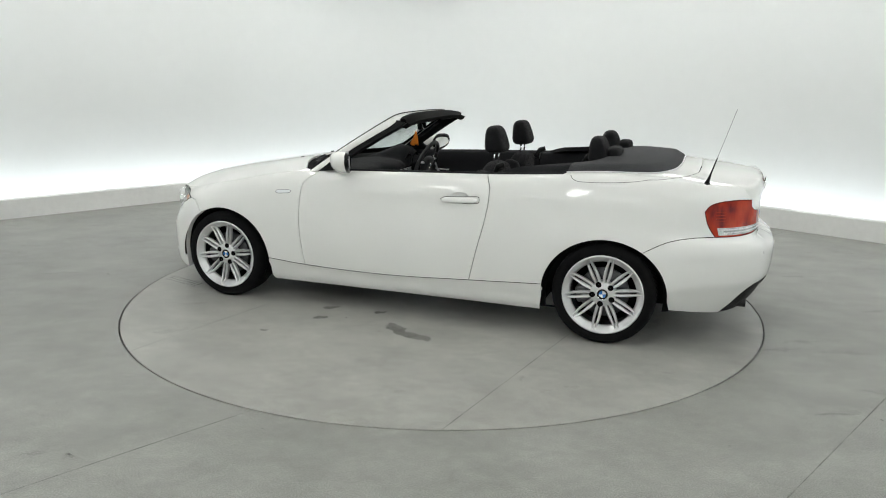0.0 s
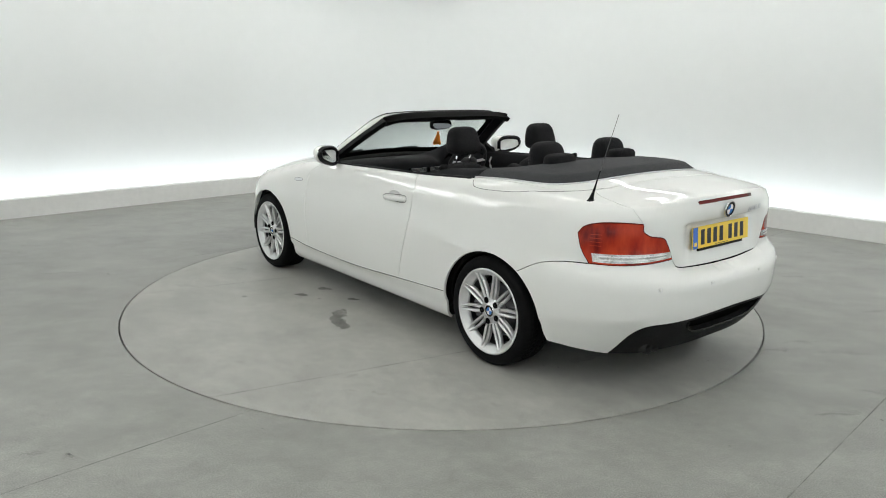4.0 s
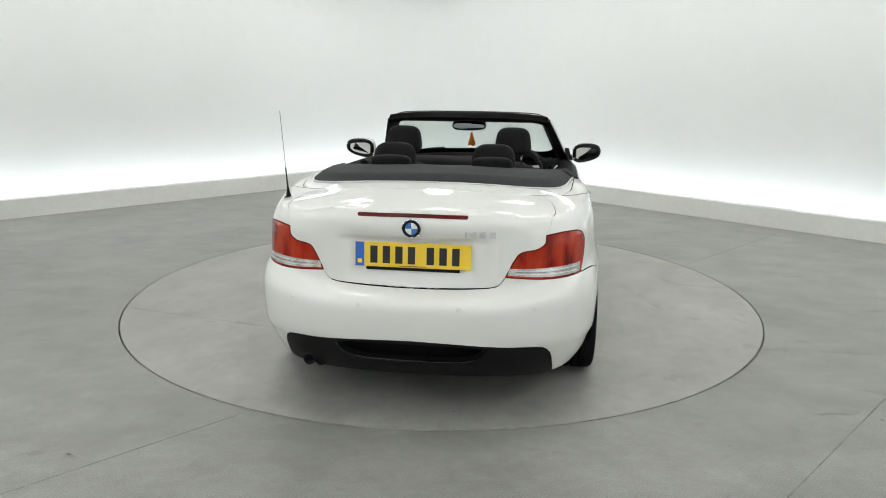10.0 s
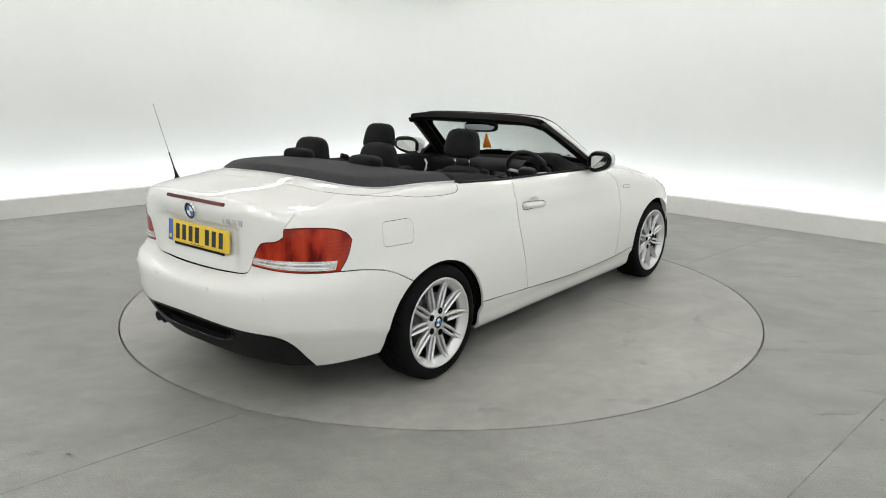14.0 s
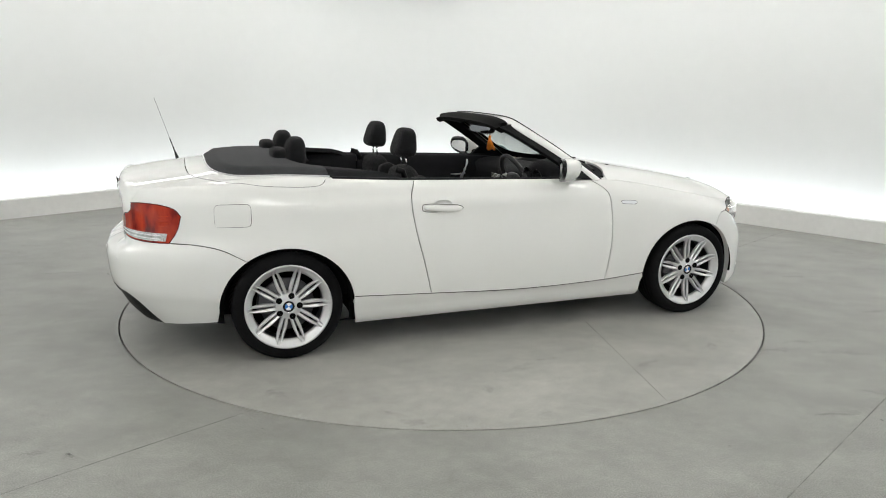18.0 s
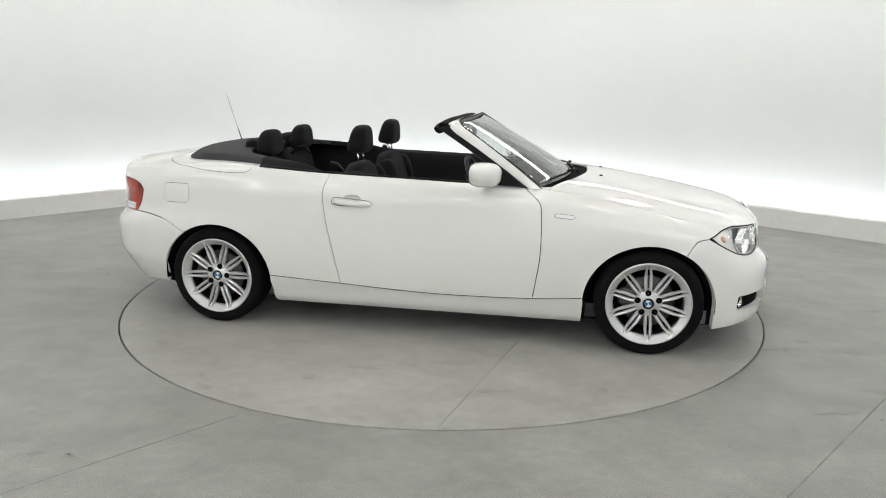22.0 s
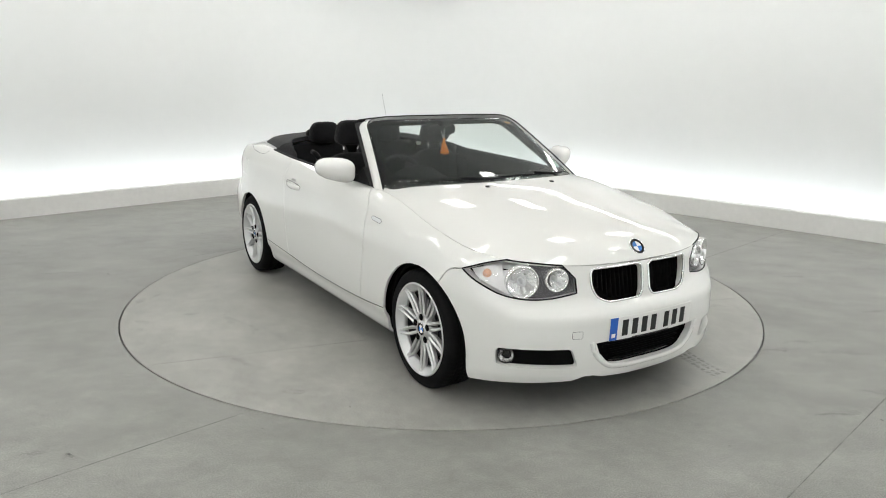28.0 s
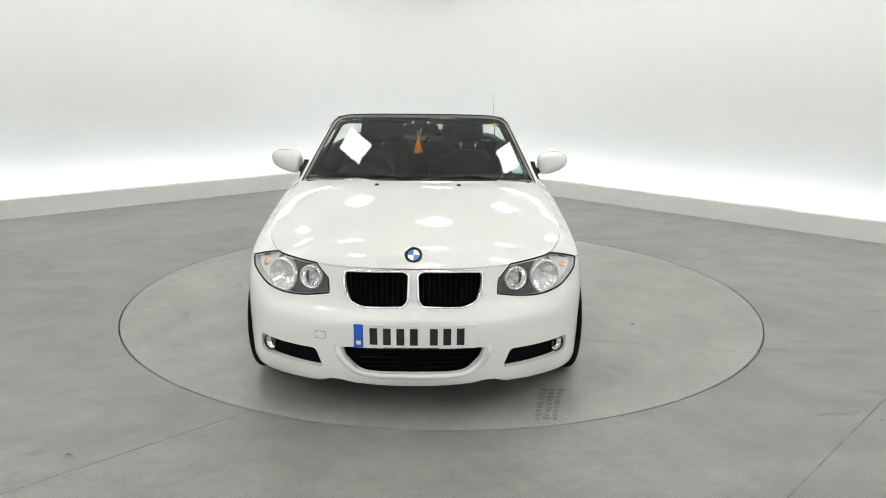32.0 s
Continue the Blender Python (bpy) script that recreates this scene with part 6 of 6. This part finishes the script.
# seat belt by the rear bench
bm = bmesh.new()
tube(bm, [(-1.16, .02, 1.0), (-1.12, .03, 1.045), (-1.08, .06, 1.05), (-1.05, .09, 1.0)], .010, 8)
put("belt_buckle", bm_mesh("belt_buckle", bm, True), BLACK_PLASTIC, bench, "black belt buckle")
# dashboard: a swept profile with a raised binnacle before the driver
rows = []
for y in np.linspace(-.70, .70, 57):
    hump = max(0, 1 - ((y + .37) / .175) ** 2) ** .7 * .095
    mid = math.exp(-(y / .16) ** 4)
    rows.append([(x, y, z) for x, z in ((.93 - .30 * abs(y / .708) ** 2.2, .895), (.80 - .19 * abs(y / .708) ** 2.2, .915), (.62 - .04 * abs(y / .708) ** 2, .935 + hump * .4), (.50 - .03 * mid, .930 + hump), (.42 - .05 * mid, .915 + hump), (.385 - .06 * mid, .885 + hump * .6), (.40 - .06 * mid, .82), (.37 - .08 * mid, .72), (.45 - .10 * mid, .62), (.60, .50), (.80, .35))])
v, f = ribbon(rows)
DASHB = put("dashboard", mesh_of("dashboard", v, f, True), DASH, CAR, "dark grey soft dashboard with binnacle")
for y in (-.09, .09):
    bm = bmesh.new()
    box(bm, .315, y - .075, .835, .345, y + .075, .875, .008, 2)
    a = put("air_vent", bm_mesh("air_vent", bm), GLOSS_BLACK, DASHB, "black centre air vent")
    for k in range(4):
        bm = bmesh.new()
        box(bm, .309, y - .07, .8415 + k * .009, .318, y + .07, .8445 + k * .009)
        put("vent_slat", bm_mesh("vent_slat", bm), SATIN, a)
bm = bmesh.new()
box(bm, .295, -.10, .72, .33, .10, .82, .008, 2)
RADIO = put("radio", bm_mesh("radio", bm), GLOSS_BLACK, DASHB, "black radio with a silver display edge")
for z, h, w in ((.802, .012, .085), (.765, .018, .07), (.735, .010, .085)):
    bm = bmesh.new()
    box(bm, .290, -w, z - h / 2, .298, w, z + h / 2, .002, 1)
    put("control_bar", bm_mesh("control_bar", bm), SATIN, RADIO)
for y in (-.085, .085):
    bm = bmesh.new()
    lathe(bm, [(.001, .02), (.014, .018), (.017, 0), (.017, -.004)], 20)
    put("knob", bm_mesh("knob", bm, True), SATIN, RADIO, "silver rotary knob", pose(.288, y, .765, 0, 0, 90))
bm = bmesh.new()
box(bm, -.55, -.11, .30, .35, .11, .56, .03, 3)
CONSOLE = part("centre_console", bm, DASH, CAR, "dark centre console with gear lever")
bm = bmesh.new()
tube(bm, [(.10, -.02, .55), (.085, -.02, .64), (.08, -.02, .70)], lambda t: .010 + .012 * t, 10)
put("gear_lever", bm_mesh("gear_lever", bm, True), BLACK_PLASTIC, CONSOLE, "black gear lever")
bm = bmesh.new()
tube(bm, [(-.35, .03, .57), (-.20, .03, .60), (-.10, .03, .62)], .012, 8)
put("handbrake", bm_mesh("handbrake", bm, True), BLACK_PLASTIC, CONSOLE, "black handbrake lever")
# steering wheel
SW = new("steering_wheel")
SW.parent = CAR
SW["label"] = "black leather three-spoke steering wheel"
SW.matrix_basis = pose(.265, -.355, .885, 0, 0, 90) @ pose(0, 0, 0, -24, 0, 0)
bm = bmesh.new()
tube(bm, [(.178 * math.cos(a), 0, .178 * math.sin(a)) for a in np.linspace(0, 2 * math.pi, 48, endpoint=False)], .0155, 10, True)
put("rim", bm_mesh("rim", bm, True), STEER, SW)
bm = bmesh.new()
pillow(bm, 0, .012, -.005, .075, .030, .065, .6)
put("airbag_pad", bm_mesh("airbag_pad", bm, True), STEER, SW)
for a in (8, 172, 270):
    bm = bmesh.new()
    c, s = math.cos(radians(a)), math.sin(radians(a))
    tube(bm, [(.05 * c, .0, .05 * s), (.12 * c, -.002, .12 * s), (.172 * c, 0, .172 * s)], .016, 8, squash=.5)
    put("spoke", bm_mesh("spoke", bm, True), SATIN if a != 270 else BLACK_PLASTIC, SW)
for name, me, mt in roundel_meshes(.018):
    put("boss_" + name, me, mt, SW, "", pose(0, .043, 0))
bm = bmesh.new()
tube(bm, [(.33, -.355, .86), (.50, -.355, .80)], .035, 12)
put("column", bm_mesh("column", bm, True), DASH, SW.parent, "dark steering column shroud")
# instruments under the binnacle
for y in (-.43, -.28):
    bm = bmesh.new()
    lathe(bm, [(.001, 0), (.052, 0), (.056, .006), (.060, 0)], 32)
    put("dial", bm_mesh("dial", bm, True), GLOSS_BLACK, DASHB, "round black instrument dial", pose(.392, y, .905, 0, 0, 90) @ pose(0, 0, 0, -12, 0, 0))
# rear-view mirror with an orange tassel
RVM = new("rear_view_mirror")
RVM.parent = CAR
RVM["label"] = "black rear-view mirror"
bm = bmesh.new()
pillow(bm, .165, 0, 1.208, .022, .122, .038, .6)
for q in bm.verts:
    q.co.x -= q.co.y * .26
put("mirror_shell", bm_mesh("mirror_shell", bm, True), BLACK_PLASTIC, RVM)
bm = bmesh.new()
pillow(bm, .143, 0, 1.208, .004, .112, .031, .55)
for q in bm.verts:
    q.co.x += (q.co.z - 1.208) * .12 - q.co.y * .26
put("mirror_glass", bm_mesh("mirror_glass", bm, True), DARKMIRROR, RVM, "mirror glass coloured dark for the cabin it reflects")
bm = bmesh.new()
tube(bm, [(.175, 0, 1.228), (.195, 0, 1.245), (.205, 0, 1.262)], .014, 10)
box(bm, .175, -.042, 1.232, .225, .042, 1.276, .012, 2)
put("stalk", bm_mesh("stalk", bm, True), BLACK_PLASTIC, RVM, "black sensor housing")
TAS = new("hanging_tassel")
TAS.parent = CAR
TAS["label"] = "orange tassel hanging from the rear-view mirror"
bm = bmesh.new()
for y in (-.022, .012):
    tube(bm, [(.175, y, 1.235), (.20, y * .5 - .01, 1.18), (.212, -.012, 1.142)], .0022, 6)
put("cord", bm_mesh("cord", bm, True), PAPER, TAS, "pale cord")
for k in range(14):
    a = 2 * math.pi * k / 14
    bm = bmesh.new()
    tube(bm, [(.214, -.014, 1.148), (.214 + .008 * math.cos(a), -.014 + .008 * math.sin(a), 1.12), (.226 + .026 * math.cos(a), -.014 + .024 * math.sin(a), 1.058 + .006 * math.sin(3 * a))], lambda t: .0045 + .003 * t, 6)
    put("strand", bm_mesh("strand", bm, True), ORANGE, TAS)
bm = bmesh.new()
pillow(bm, .214, -.014, 1.146, .009, .009, .012, 1.0)
put("knot", bm_mesh("knot", bm, True), ORANGE, TAS)
# stickers inside the glass
def sticker(name, s, t, r, material, label, round_=True, w=1.0):
    pts = []
    for k in range(24):
        a = 2 * math.pi * k / 24
        e = 1.0 if round_ else .35
        c, q = math.copysign(abs(math.cos(a)) ** e, math.cos(a)), math.copysign(abs(math.sin(a)) ** e, math.sin(a))
        pts.append(screen(s + r * w * c / .64, t + r * q / .64) - Vector((.005, 0, .006)))
    return put(name, mesh_of(name, pts, [tuple(range(24))]), material, CAR, label)


sticker("orange_sticker", .86, .885, .013, ORANGESTICKER, "small oval orange sticker on the glass", True, 2.2)
sticker("tax_disc_holder", .885, .19, .045, STICKER, "pale green square sticker on the glass", False, .75)
sticker("sticker_bar", .885, .20, .018, PAPER, "pale printed patch", False, 1.4)


# ---- the turntable carries the car round at one even rate ----
def heading(t):
    return 159.993 - 7.78700 * t


def motions():
    times = [0.5 * i for i in range(65)]
    walk(TABLE, [(t, pose(0, 0, 0, 0, 0, heading(t))) for t in times])
    walk(CAR, [(t, pose(0, 0, 0, 0, 0, heading(t)) @ pose(0.0684, -0.1585, 0)) for t in times])


motions()
